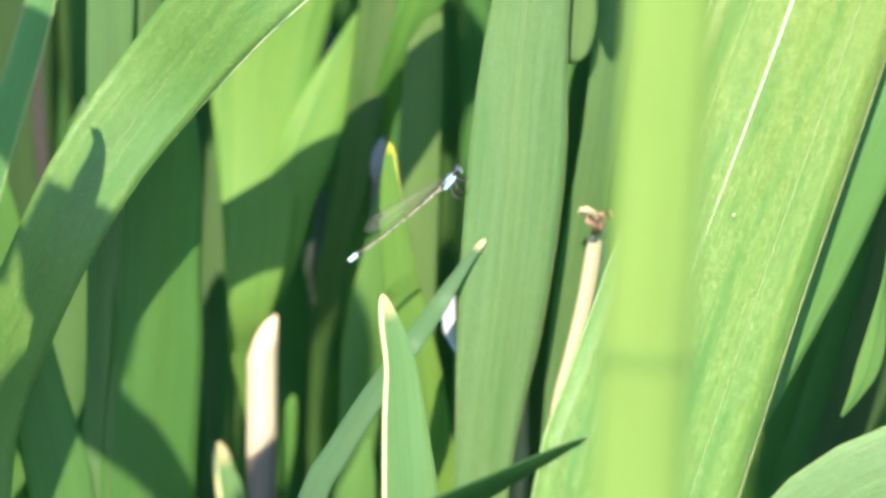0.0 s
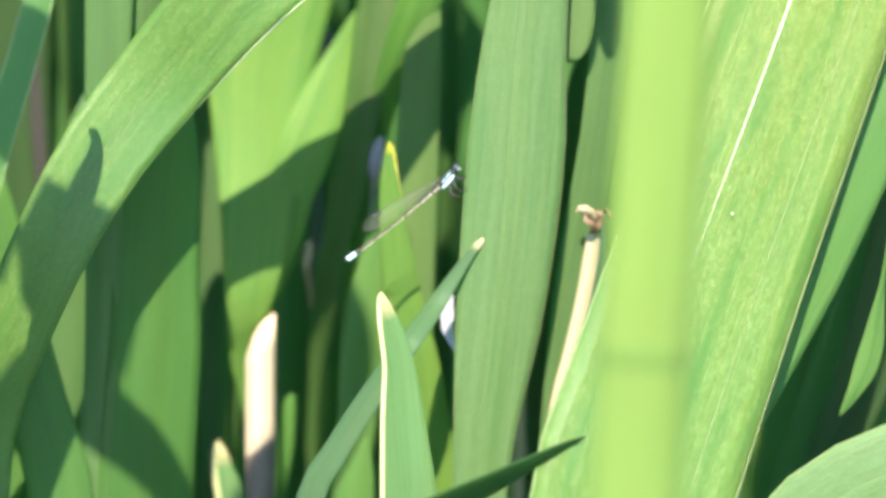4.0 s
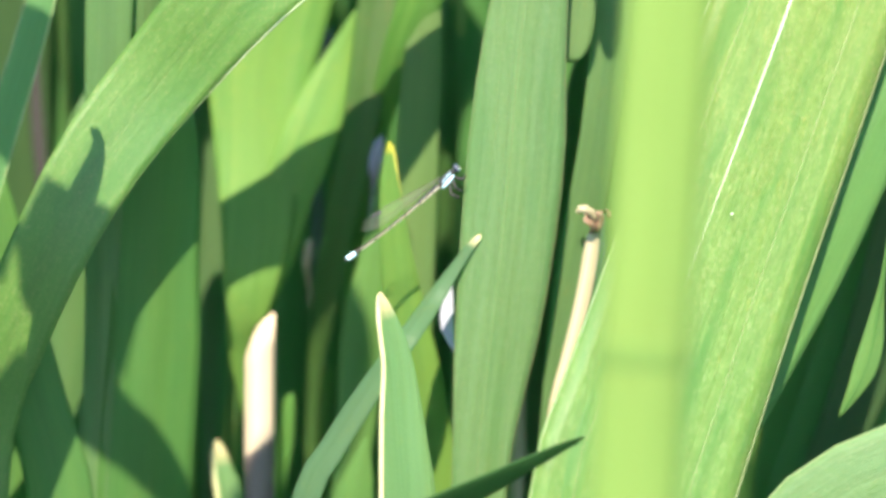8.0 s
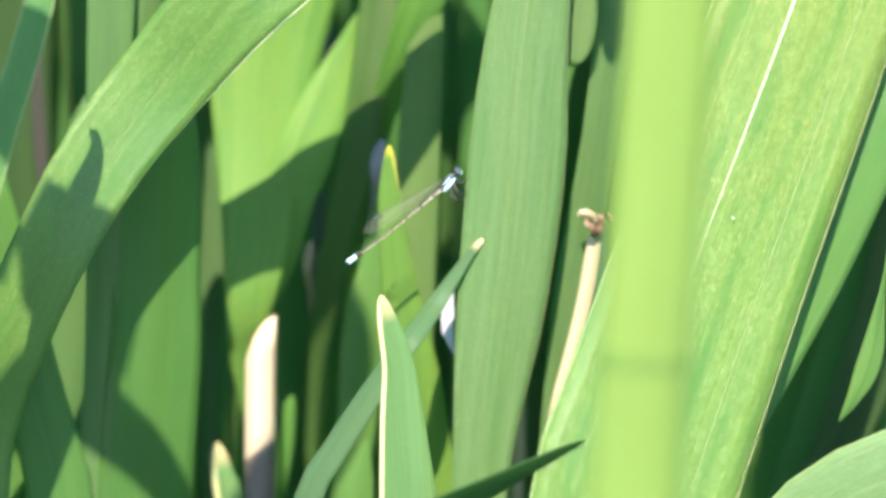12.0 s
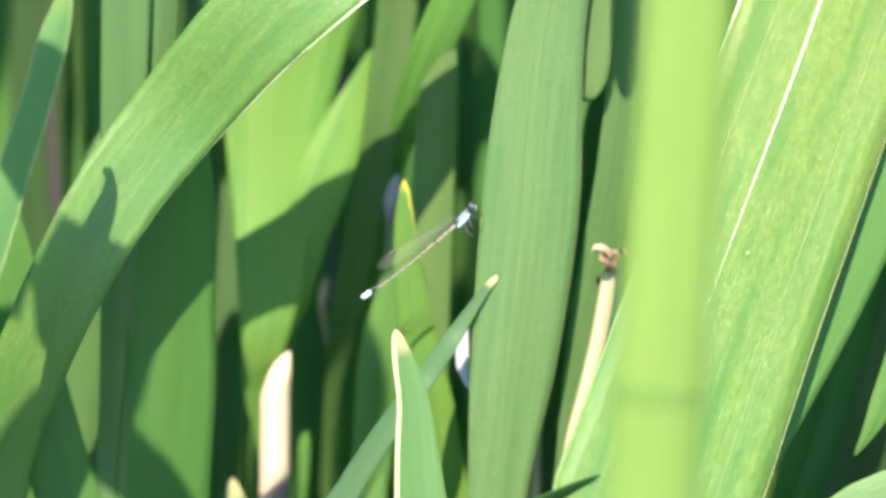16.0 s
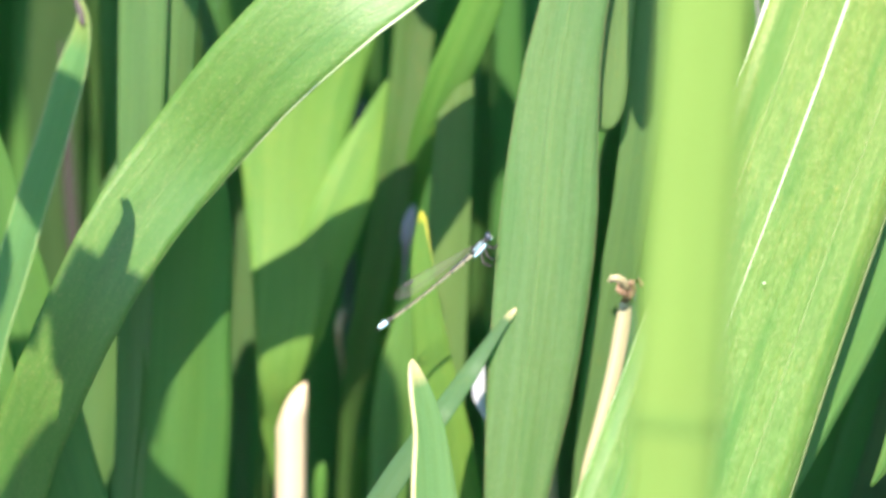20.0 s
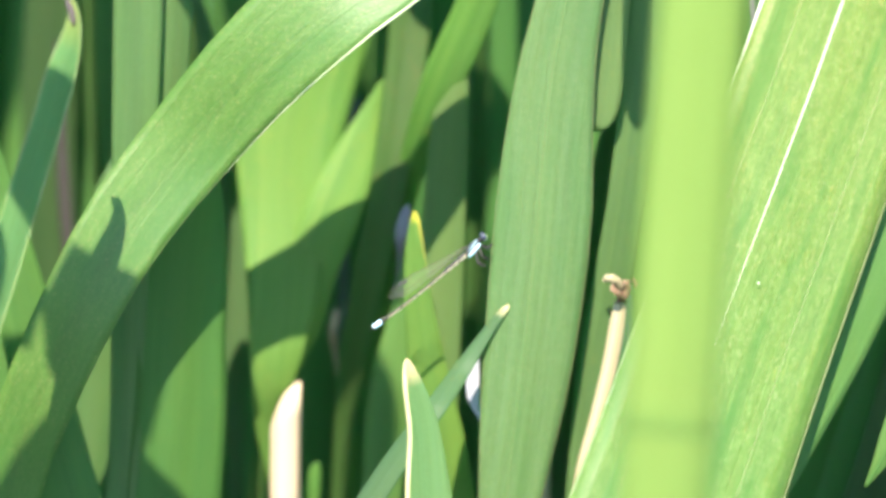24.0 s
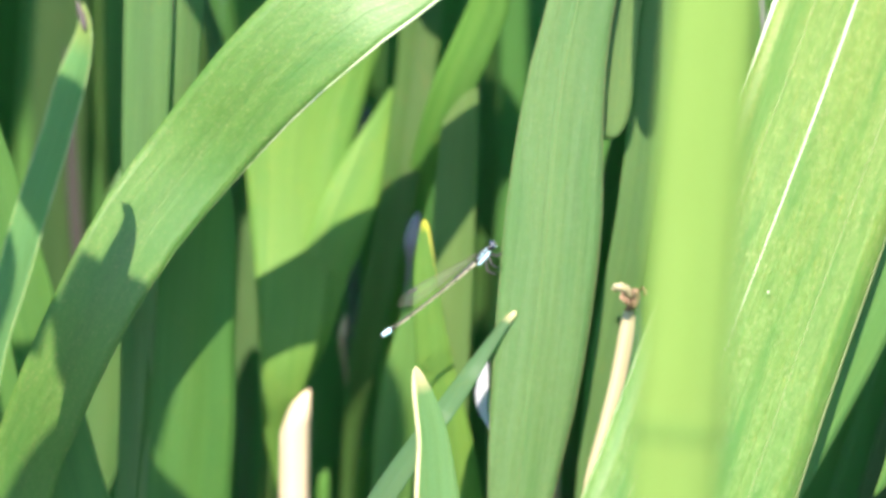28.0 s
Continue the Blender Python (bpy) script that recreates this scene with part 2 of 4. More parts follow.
def spline(rows, n):
    """n rows along a smooth line through the given rows."""
    a = np.asarray(rows, float)
    ext = np.vstack([2 * a[0] - a[1], a, 2 * a[-1] - a[-2]])
    knots = np.concatenate([[0], np.cumsum(np.maximum(np.linalg.norm(np.diff(ext[:, :3], axis=0), axis=1), 1e-6) ** .5)])
    chord = np.concatenate([[0], np.cumsum(np.linalg.norm(np.diff(a[:, :3], axis=0), axis=1))])
    out = []
    for s in np.linspace(0, chord[-1], n):
        i = min(max(int(np.searchsorted(chord, s, "right")) - 1, 0), len(a) - 2)
        u = (s - chord[i]) / max(chord[i + 1] - chord[i], 1e-9)
        t0, t1, t2, t3 = knots[i:i + 4]
        p0, p1, p2, p3 = ext[i:i + 4]
        t = t1 + u * (t2 - t1)
        a1 = (t1 - t) / (t1 - t0) * p0 + (t - t0) / (t1 - t0) * p1
        a2 = (t2 - t) / (t2 - t1) * p1 + (t - t1) / (t2 - t1) * p2
        a3 = (t3 - t) / (t3 - t2) * p2 + (t - t2) / (t3 - t2) * p3
        b1 = (t2 - t) / (t2 - t0) * a1 + (t - t0) / (t2 - t0) * a2
        b2 = (t3 - t) / (t3 - t1) * a2 + (t - t1) / (t3 - t1) * a3
        out.append((t2 - t) / (t2 - t1) * b1 + (t - t1) / (t2 - t1) * b2)
    out = np.array(out)
    out[:, 3] = np.maximum(out[:, 3], .0003)
    return out


def grow(stations, top, foot):
    """Carries a blade's line on to its tip above and to the ground below. Metres."""
    a = [np.array(s, float) / 1000 for s in stations]
    up_dir = a[0][:3] - a[1][:3]
    up_dir /= np.linalg.norm(up_dir)
    if top:
        length = top / 1000
        side = np.array([up_dir[0], up_dir[1], 0])
        head = []
        for k, w in ((1.0, .02), (.8, .38), (.45, .8)):
            p = a[0][:3] + up_dir * length * k + side * length * .35 * k * k - np.array([0, 0, .10 * length * k * k])
            head.append(np.append(p, a[0][3] * w))
        a = head + a
    if foot:
        low = a[-1]
        d = low[:3] - a[-2][:3]
        d /= max(-d[2], .15)
        reach = low[2]
        for k in (.35, .7, 1.03):
            p = low[:3] + np.array([d[0] * .5, d[1] * .3 + .03, 0]) * reach * k * (1 - .35 * k)
            p[2] = reach * (1 - k)
            a.append(np.append(p, low[3] * (1 - .25 * k)))
    return a


def blade_frame(rows, twist):
    p = rows[:, :3]
    t = np.gradient(p, axis=0)
    t /= np.linalg.norm(t, axis=1)[:, None]
    view = np.array([0, -.99, .14])
    s = np.cross(t, view)
    s /= np.linalg.norm(s, axis=1)[:, None]
    n = np.cross(s, t)
    n *= np.sign(n @ view)[:, None]
    n /= np.linalg.norm(n, axis=1)[:, None]
    s *= np.sign(s[:, :1] + 1e-9)
    if isinstance(twist, list):
        share = np.linspace(0, 1, len(p)) if len(p) < 2 else np.concatenate([[0], np.cumsum(np.linalg.norm(np.diff(p, axis=0), axis=1))])
        twist = np.interp(share / share[-1], *zip(*twist))
    a = np.radians(twist) * np.ones(len(p))
    s2 = s * np.cos(a)[:, None] + n * np.sin(a)[:, None]
    n2 = n * np.cos(a)[:, None] - s * np.sin(a)[:, None]
    return p, s2, n2


def blade_mesh(name, rows, twist, fold, material, parent, across=9, thick=.0007, seed=0, wave=.012, start=0.0, label=""):
    """A closed blade, thick in the middle and thin at the margins, gently keeled and waved."""
    p, s, n = blade_frame(rows, twist)
    w = rows[:, 3] / (1 if isinstance(twist, list) else max(math.cos(radians(twist)), .5))
    length = start + np.concatenate([[0], np.cumsum(np.linalg.norm(np.diff(p, axis=0), axis=1))])
    us = np.linspace(-1, 1, across)
    verts, uvs, faces = [], [], []
    m = len(p)
    for side in (1, -1):
        for i in range(m):
            for u in us:
                th = min(thick, w[i] * .12) * (1 - .82 * u * u) * .5
                rip = wave * w[i] * noise.noise(Vector((seed * 7.3 + u * 1.4, length[i] * 22, seed)))
                v = p[i] + s[i] * u * w[i] / 2 + n[i] * (side * th - fold * w[i] * abs(u) ** 1.4 * .5 + rip)
                verts.append(v)
                uvs.append((u * w[i] / 2 + .5, length[i]))
    off = m * across
    for i in range(m - 1):
        for j in range(across - 1):
            a, b, c, d = i * across + j, i * across + j + 1, (i + 1) * across + j + 1, (i + 1) * across + j
            faces += [(a, b, c, d), (off + d, off + c, off + b, off + a)]
    for i in range(m - 1):
        for j, flip in ((0, 0), (across - 1, 1)):
            a, b = i * across + j, (i + 1) * across + j
            faces.append((a, b, off + b, off + a) if not flip else (b, a, off + a, off + b))
    for i, flip in ((0, 0), (m - 1, 1)):
        for j in range(across - 1):
            a, b = i * across + j, i * across + j + 1
            faces.append((b, a, off + a, off + b) if not flip else (a, b, off + b, off + a))
    ob = mesh_object(name, verts, faces, material, parent, uvs, label)
    broad = 2 * (m - 1) * (across - 1)  # the two broad sides are smooth, the thin rim is flat
    ob.data.polygons.foreach_set("use_smooth", [k < broad for k in range(len(faces))])
    return ob


def ribbon_tube(name, rows, twist, fold, at, radius, material, parent, label="", lift=0.0, fade=0.0, seed=0, wave=.012):
    """A thin rounded rib that runs along the blade at the share `at` of its half width."""
    p, s, n = blade_frame(rows, twist)
    w = rows[:, 3] / (1 if isinstance(twist, list) else max(math.cos(radians(twist)), .5))
    verts, faces, uvs = [], [], []
    k = 6
    run = np.concatenate([[0], np.cumsum(np.linalg.norm(np.diff(p, axis=0), axis=1))])
    for i in range(len(p)):
        rip = wave * w[i] * noise.noise(Vector((seed * 7.3 + at * 1.4, run[i] * 22, seed)))
        c = p[i] + s[i] * at * w[i] / 2 + n[i] * (lift - fold * w[i] * abs(at) ** 1.4 * .5 + rip)
        r = min(radius, w[i] * .2) * (min(1, max(.02, (fade - run[i] / run[-1]) / min(.12, fade * .7))) if fade else 1)
        for j in range(k):
            a = 2 * math.pi * j / k
            verts.append(c + s[i] * math.cos(a) * r + n[i] * math.sin(a) * r * .6)
            uvs.append((j * .001, .05 + run[i]))
    for i in range(len(p) - 1):
        for j in range(k):
            faces.append((i * k + j, i * k + (j + 1) % k, (i + 1) * k + (j + 1) % k, (i + 1) * k + j))
    return mesh_object(name, verts, faces, material, parent, uvs, label)


count = 0


def leaf(label, material, stations, top=0, twist=0, fold=.06, ribs=None, edge=None, foot=1, name="leaf"):
    """One leaf from the ground to its tip, with its tip, margin and rib as parts."""
    global count
    count += 1
    line = grow(stations, top, foot)
    n = 64
    rows = spline(line, n)
    base = rows[-1, :3].copy()
    base[2] = max(base[2], 0) if foot else base[2]
    rows[:, :3] -= base
    thing = tagged(new(name), label, "leaf" if name == "leaf" else "dead leaf", "strap leaves of the stand" if name == "leaf" else "dead leaves")
    thing.location = base
    if not top:
        # close rows and a rounded end at the tip
        fine = spline(line, n * 10)
        fine[:, :3] -= base
        run = np.concatenate([[0], np.cumsum(np.linalg.norm(np.diff(fine[:, :3], axis=0), axis=1))])
        r0 = fine[4, 3] * .9
        near = run < r0
        fine[near, 3] *= np.sqrt(np.maximum(1 - (1 - run[near] / r0) ** 2, .004))
        rows = fine[np.unique((np.linspace(0, 1, n) ** 1.7 * (len(fine) - 1)).astype(int))]
    n = len(rows)
    low = int(np.searchsorted(-rows[:, 2], -.10)) if foot and rows[0, 2] > .2 else n - 1
    blade_mesh("blade", rows[:low + 1], twist, fold, material, thing, 11, seed=count)
    if low < n - 2:
        blade_mesh("sheath", rows[low:], twist, fold + .1, SHEATH, thing, 9, thick=.0016, seed=count, label="pale sheathing leaf base")
    if edge:
        side = -1.0 if edge in ("CREAM", "BROWN") else 1.0
        # SILVER is thickened near the tip to stand in for sheen
        thick = {"WHITE": .00014, "CREAM": .0006, "YELLOW": .0002, "BROWN": .0006, "SILVER": .00038}.get(edge, .00014)
        ribbon_tube("margin", rows, twist, fold, side, thick, MATS[edge], thing, "pale leaf margin", 0, {"YELLOW": .03, "SILVER": .18}.get(edge, 0), count)
    for at, radius, fade, tone in ribs or ():
        ribbon_tube("vein", rows, twist, fold, at, radius, MATS[tone], thing, "pale raised vein", .00035 * (1 - .82 * at * at) + .00003, fade, count)
    if name == "leaf" and not ribs:
        ribbon_tube("midrib", rows[:low] if top else rows[n // 4:low], twist, fold, .06, .00045, material, thing, "", .0001, 0, count, .012 if top else 0)
    return thing


# ---- ground
me_n = 40
gv, gf = [], []
for i in range(me_n + 1):
    for j in range(me_n + 1):
        x, y = ((k / me_n * 2 - 1) for k in (i, j))
        x, y = (math.copysign(abs(v) ** 3.2 * 60, v) for v in (x, y))
        gv.append((x, y, .012 * noise.noise(Vector((x * 4, y * 4, 0)))))
for i in range(me_n):
    for j in range(me_n):
        a = i * (me_n + 1) + j
        gf.append((a, a + me_n + 1, a + me_n + 2, a + 1))
tagged(mesh_object("ground", gv, gf, MUD), "dark wet mud under the leaves", "ground", kind="structure")

# ---- the leaves, front row first
right_leaf = leaf('broad light-green strap leaf with a pale crease, in full sun', BROAD, [(81.3, 12.0, 487.5, 38.3), (74.8, 2.0, 471.0, 38.2), (64.4, -12.0, 445.5, 39.1), (54.0, -26.0, 420.3, 39.9), (44.8, -39.0, 396.1, 40.5), (38.1, -50.0, 377.3, 41.2)], top=260, twist=-8, fold=0.015, ribs=[(-0.17, 0.00026, 0.46, 'WHITE'), (-0.985, 0.0018, 0.39, 'WHITE'), (0.53, 4e-05, 0.7, 'DRY'), (-0.58, 4e-05, 0.7, 'DRY'), (0.985, 7e-05, 0, 'DRY')])
centre_leaf = leaf('matt green strap leaf that carries the damselfly', MATT, [(20.9, 0.0, 486.9, 13.5), (18.0, 0.0, 471.3, 15.7), (16.5, 0.0, 456.3, 18.1), (15.5, 0.0, 441.1, 20.0), (13.8, 0.0, 422.5, 19.5), (11.4, 0.0, 401.3, 17.2), (9.3, 0.0, 384.9, 13.5), (7.9, 0.0, 368.1, 11.2)], top=150, twist=-5, fold=0.05, ribs=[(0.985, 0.00004, 0, 'TAN'), (-0.985, 0.000035, 0, 'TAN'), (-0.12, 0.00005, 0, 'MARGIN')])
arched_leaf = leaf('broad arching leaf with a silvery lower edge, widened as sheen', ARCHED, [(10.0, 0.0, 502.5, 5.0), (-3.6, -6.0, 497.0, 10.0), (-13.6, -9.5, 492.3, 15.6), (-25.4, -12.5, 487.4, 21.8), (-42.7, -11.5, 472.3, 20.8), (-57.3, -7.5, 455.2, 18.9), (-69.6, -11.0, 439.4, 17.6), (-79.2, -13.0, 422.1, 16.2), (-87.7, -10.0, 402.9, 15.2), (-94.3, -6.0, 383.5, 14.4)], top=12, twist=[(0, 17), (0.085, 16), (0.12, 10), (0.15, 3), (0.19, -3), (0.3, -8)], fold=-0.07, edge='SILVER')
hanging_leaf = leaf('narrow leaf with a withered brown tip', TIP_BROWN, [(-76.8, -50.0, 490.4, 0.6), (-76.4, -50.0, 488.2, 1.5), (-76.3, -50.0, 485.6, 2.6), (-77.1, -50.0, 481.2, 4.2), (-78.6, -50.0, 476.2, 5.6), (-82.0, -50.0, 464.3, 5.9), (-85.6, -50.0, 453.2, 6.3), (-90.2, -50.0, 437.6, 6.4), (-96.4, -50.0, 413.7, 5.9)], top=0, twist=-8, fold=0.06, ribs=[(-0.97, 0.00012, 0, 'VEIN'), (0.97, 0.00014, 0, 'VEIN')])
tip_rows = np.array([(-77.8, -50.6, 490.7, 0.5), (-77.4, -50.6, 489.1, 1.1), (-76.9, -50.6, 487.6, 1.4), (-76.6, -50.6, 486.0, 1.2), (-76.2, -50.6, 484.9, 0.5)]) / 1000
tip_rows[:, :3] -= np.array(hanging_leaf.location)
blade_mesh("withered_tip", spline(tip_rows, 14), 25, .5, WITHER, hanging_leaf, 7, .0005, 3, .05, label="dark withered curled tip")
# the next eight leaves are unseen, added above the view to cast shadows
shade_caster = leaf('unseen drooping leaf added above the clump to throw shade', FRESH, [(-75.2, -158.0, 543.9, 1.4), (-82.2, -158.0, 553.5, 7.5), (-90.4, -158.0, 562.7, 12.0), (-98.6, -158.0, 568.4, 13.5), (-102.8, -157.9, 578.4, 16.6), (-98.3, -158.0, 583.8, 20.0), (-109.1, -158.0, 586.0, 19.0), (-126.8, -158.0, 584.0, 16.5), (-151.4, -158.0, 568.4, 14.3)], top=0, twist=0, fold=0.06)
shade_caster_d = leaf('unseen long leaf added over the clump to throw shade', DEEP, [(-61.0, -188.0, 661.0, 4.0), (-60.2, -188.0, 655.0, 9.0), (-58.8, -188.0, 643.2, 14.5), (-60.3, -188.0, 626.0, 12.9), (-67.4, -188.0, 611.2, 11.0), (-75.3, -188.0, 601.4, 11.9), (-75.9, -188.0, 590.2, 11.9), (-76.0, -188.0, 577.8, 11.9), (-88.3, -188.0, 550.4, 10.7), (-116.5, -188.0, 532.9, 10.7), (-165.4, -188.0, 532.9, 10.7), (-170.0, -190.0, 480.0, 9.0)], top=0, twist=0, fold=0.06)
shade_caster_g = leaf('unseen leaf added beside the clump to throw shade', FRESH, [(-107.7, -145.0, 550.6, 1.4), (-110.6, -145.0, 542.4, 9.1), (-115.4, -145.0, 531.9, 12.5), (-121.3, -145.0, 520.1, 12.5), (-134.1, -145.0, 508.4, 11.4), (-151.5, -145.0, 506.0, 10.2), (-175.0, -150.0, 400.0, 9.0)], top=0, twist=0, fold=0.06)
shade_caster_h = leaf('unseen tall broad leaf added over the clump to throw shade', DEEP, [(-147.1, -73.0, 644.8, 7.9), (-148.2, -73.0, 671.5, 31.5), (-149.1, -73.0, 704.8, 35.4), (-150.1, -73.0, 737.8, 34.1), (-151.1, -73.0, 764.1, 21.0), (-170.0, -80.0, 900.0, 14.0), (-230.0, -80.0, 700.0, 14.0)], top=0, twist=0, fold=0.06)
shade_caster_l = leaf('unseen arching leaf added above the damselfly to throw shade', DEEP, [(-2.5, -20.0, 558.0, 4.0), (-5.0, -20.0, 558.5, 24.0), (-10.0, -20.0, 552.0, 24.0), (-22.0, -20.0, 571.0, 19.0), (-50.0, -24.0, 606.0, 25.0), (-78.0, -30.0, 660.0, 23.0), (-112.0, -40.0, 730.0, 22.0), (-170.0, -56.0, 720.0, 20.0), (-205.0, -64.0, 520.0, 18.0)], top=0, twist=0, fold=0.06)
shade_caster_k = leaf('unseen narrow leaf added over the clump to throw shade', DEEP, [(-76.1, -100.0, 605.9, 3.0), (-76.1, -100.0, 609.9, 8.5), (-77.1, -100.0, 630.9, 8.5), (-80.1, -100.0, 655.9, 7.0), (-92.0, -104.0, 740.0, 8.0), (-150.0, -108.0, 790.0, 9.0), (-215.0, -112.0, 560.0, 9.0)], top=0, twist=0, fold=0.06)
shade_caster_j = leaf('unseen narrow leaf added over the clump to throw shade', DEEP, [(-97.0, -54.0, 560.0, 3.0), (-97.5, -54.0, 572.0, 9.0), (-98.5, -54.0, 610.0, 9.5), (-100.0, -54.0, 660.0, 10.0), (-110.0, -58.0, 700.0, 10.0), (-200.0, -60.0, 540.0, 10.0)], top=0, twist=0, fold=0.06)
shade_caster_i = leaf('unseen narrow leaf added over the clump to throw shade', DEEP, [(24.1, -54.0, 528.2, 3.5), (24.1, -54.0, 534.2, 5.1), (24.6, -54.0, 568.2, 5.1), (26.1, -54.0, 628.2, 5.0), (54.1, -70.0, 690.0, 5.0), (150.0, -70.0, 560.0, 8.0)], top=0, twist=0, fold=0.06)
tip_leaf_a = leaf('upright young leaf with a yellow tip', TIP_YELLOW, [(-11.1, 14.0, 440.3, 0.7), (-11.1, 14.0, 437.7, 1.9), (-11.1, 14.0, 431.8, 3.9), (-10.6, 14.0, 424.9, 5.3), (-9.7, 14.0, 416.6, 6.7), (-8.0, 14.0, 404.8, 8.6), (-5.9, 14.0, 393.2, 10.5), (-4.1, 14.0, 380.1, 11.4), (-2.2, 14.0, 365.5, 12.1)], top=0, twist=10, fold=0.12, edge='YELLOW')
tip_leaf_b = leaf('upright young leaf with a cream tip and margin', TIP_CREAM, [(-12.1, -30.0, 415.2, 1.3), (-11.4, -30.0, 412.9, 2.2), (-10.4, -30.0, 409.5, 3.8), (-9.2, -30.0, 404.9, 5.1), (-8.3, -30.0, 400.3, 6.0), (-7.6, -30.0, 391.1, 8.1), (-7.0, -30.0, 383.0, 9.5), (-6.3, -30.0, 373.6, 10.9)], top=0, twist=8, fold=0.1, edge='CREAM')
bent_leaf = leaf('slender bent leaf with a cream tip', TIP_BENT, [(8.7, -0.5, 422.2, 1.1), (6.9, -0.7, 420.2, 1.6), (3.7, -0.9, 415.7, 2.4), (-1.0, -2.6, 408.8, 3.7), (-6.2, -12.0, 402.6, 4.3), (-10.8, -12.0, 396.3, 4.7), (-16.0, -12.0, 388.7, 5.1), (-21.5, -12.0, 379.9, 5.3), (-26.8, -12.0, 370.3, 5.7)], top=0, twist=25, fold=0.05)
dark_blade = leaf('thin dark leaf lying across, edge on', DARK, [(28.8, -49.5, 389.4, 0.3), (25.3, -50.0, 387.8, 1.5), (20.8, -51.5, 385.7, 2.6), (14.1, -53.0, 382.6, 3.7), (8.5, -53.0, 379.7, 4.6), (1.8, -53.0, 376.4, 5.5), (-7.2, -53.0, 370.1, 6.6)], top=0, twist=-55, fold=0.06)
low_leaf = leaf('broad leaf arching low over the others', MATT, [(107.8, -45.0, 385.0, 19.9), (96.6, -45.0, 382.4, 21.0), (85.4, -45.0, 378.2, 21.5), (75.2, -45.0, 371.8, 21.0), (67.3, -45.0, 362.8, 19.9), (61.7, -45.0, 352.4, 17.7)], top=120, twist=0, fold=0.06, ribs=[(-0.985, 0.00009, 0, 'VEIN')])
left_wide = leaf('broad upright leaf half in shade', MIDGREEN, [(-55.4, 11.0, 455.6, 1.9), (-55.5, 11.0, 450.9, 6.5), (-56.0, 11.0, 443.9, 10.7), (-57.7, 11.0, 428.0, 16.0), (-58.9, 11.0, 413.8, 17.8), (-59.2, 11.0, 399.6, 18.8), (-60.4, 11.0, 383.0, 19.5), (-61.4, 11.0, 366.0, 19.7)], top=0, twist=-17, fold=0.05)
strip_a = leaf('slender grey-green upright leaf', DUSK, [(-53.5, 55.0, 453.4, 5.3), (-52.0, 55.0, 441.7, 6.5), (-50.7, 55.0, 429.0, 7.2), (-50.2, 55.0, 416.8, 7.0), (-49.8, 55.0, 407.0, 6.2), (-49.6, 55.0, 392.3, 4.8), (-49.4, 55.0, 372.9, 3.8), (-49.9, 55.0, 357.9, 3.8)], top=40, twist=12, fold=0.08)
crossed_leaf = leaf('dark leaning leaf low in the clump', DEEP, [(-95.8, 6.0, 435.7, 10.4), (-91.3, 6.0, 419.3, 11.1), (-87.1, 6.0, 400.4, 12.0), (-82.9, 6.0, 383.8, 12.7), (-78.8, 6.0, 367.0, 13.6)], top=90, twist=-10, fold=0.06)
corner_leaf = leaf('sunlit leaf at the foot of the clump', FRESH, [(-96.4, 24.0, 402.4, 7.0), (-93.6, 24.0, 385.6, 8.2), (-92.6, 24.0, 373.5, 9.4), (-92.1, 24.0, 363.6, 10.1)], top=30, twist=-10, fold=0.06)
strip_b = leaf('pale grey-green leaf behind the arching leaf', BLUE, [(-68.0, 9.0, 487.9, 10.2), (-68.4, 9.0, 470.4, 9.9), (-68.9, 9.0, 452.9, 9.3), (-69.6, 9.0, 431.8, 8.1), (-70.3, 9.0, 409.4, 6.9), (-71.0, 9.0, 389.3, 6.5), (-72.7, 9.0, 366.4, 6.9)], top=160, twist=6, fold=0.08)
curled_leaf = leaf('leaf with a brown curled margin', SAGE, [(-59.8, 13.0, 487.5, 6.5), (-60.8, 13.0, 470.1, 6.3), (-61.7, 13.0, 456.0, 5.8), (-63.0, 13.0, 437.2, 5.8), (-63.8, 13.0, 411.2, 5.8), (-64.7, 13.0, 365.6, 5.8)], top=120, twist=-20, fold=0.1, edge='BROWN')
pale_leaf = leaf('short pale leaf between two dark ones', BLUE, [(-75.8, 40.0, 437.4, 7.1), (-77.1, 40.0, 419.3, 9.5), (-78.7, 40.0, 404.8, 10.0), (-80.0, 40.0, 390.2, 10.0), (-81.2, 40.0, 360.7, 9.5)], top=12, twist=-10, fold=0.06)
foot_leaf = leaf('sunlit leaf in the foot of the clump', FRESH, [(-71.4, 30.0, 391.8, 3.5), (-73.9, 30.0, 377.3, 8.2), (-75.8, 30.0, 362.5, 12.9)], top=30, twist=0, fold=0.06)
dry_sheath = leaf('dried straw-coloured sheath with a curled brown top', STRAW, [(31.6, 3.0, 423.9, 2.3), (30.9, 3.0, 418.5, 3.2), (29.3, 3.0, 409.1, 3.2), (26.6, 3.0, 397.3, 3.2), (24.0, 3.0, 386.7, 3.2), (22.3, 3.0, 367.5, 3.0)], top=0, twist=0, fold=0.3)
olive_leaf = leaf('olive-green upright leaf, mostly in shade', OLIVE, [(-11.9, 48.0, 483.4, 9.1), (-13.5, 44.0, 467.0, 8.6), (-15.5, 39.0, 451.9, 8.1), (-18.6, 38.0, 432.8, 6.9), (-22.8, 42.0, 413.0, 6.7), (-25.3, 47.0, 398.9, 5.2), (-27.0, 51.0, 386.0, 2.9), (-28.2, 52.0, 358.5, 2.6)], top=240, twist=14, fold=0.08)
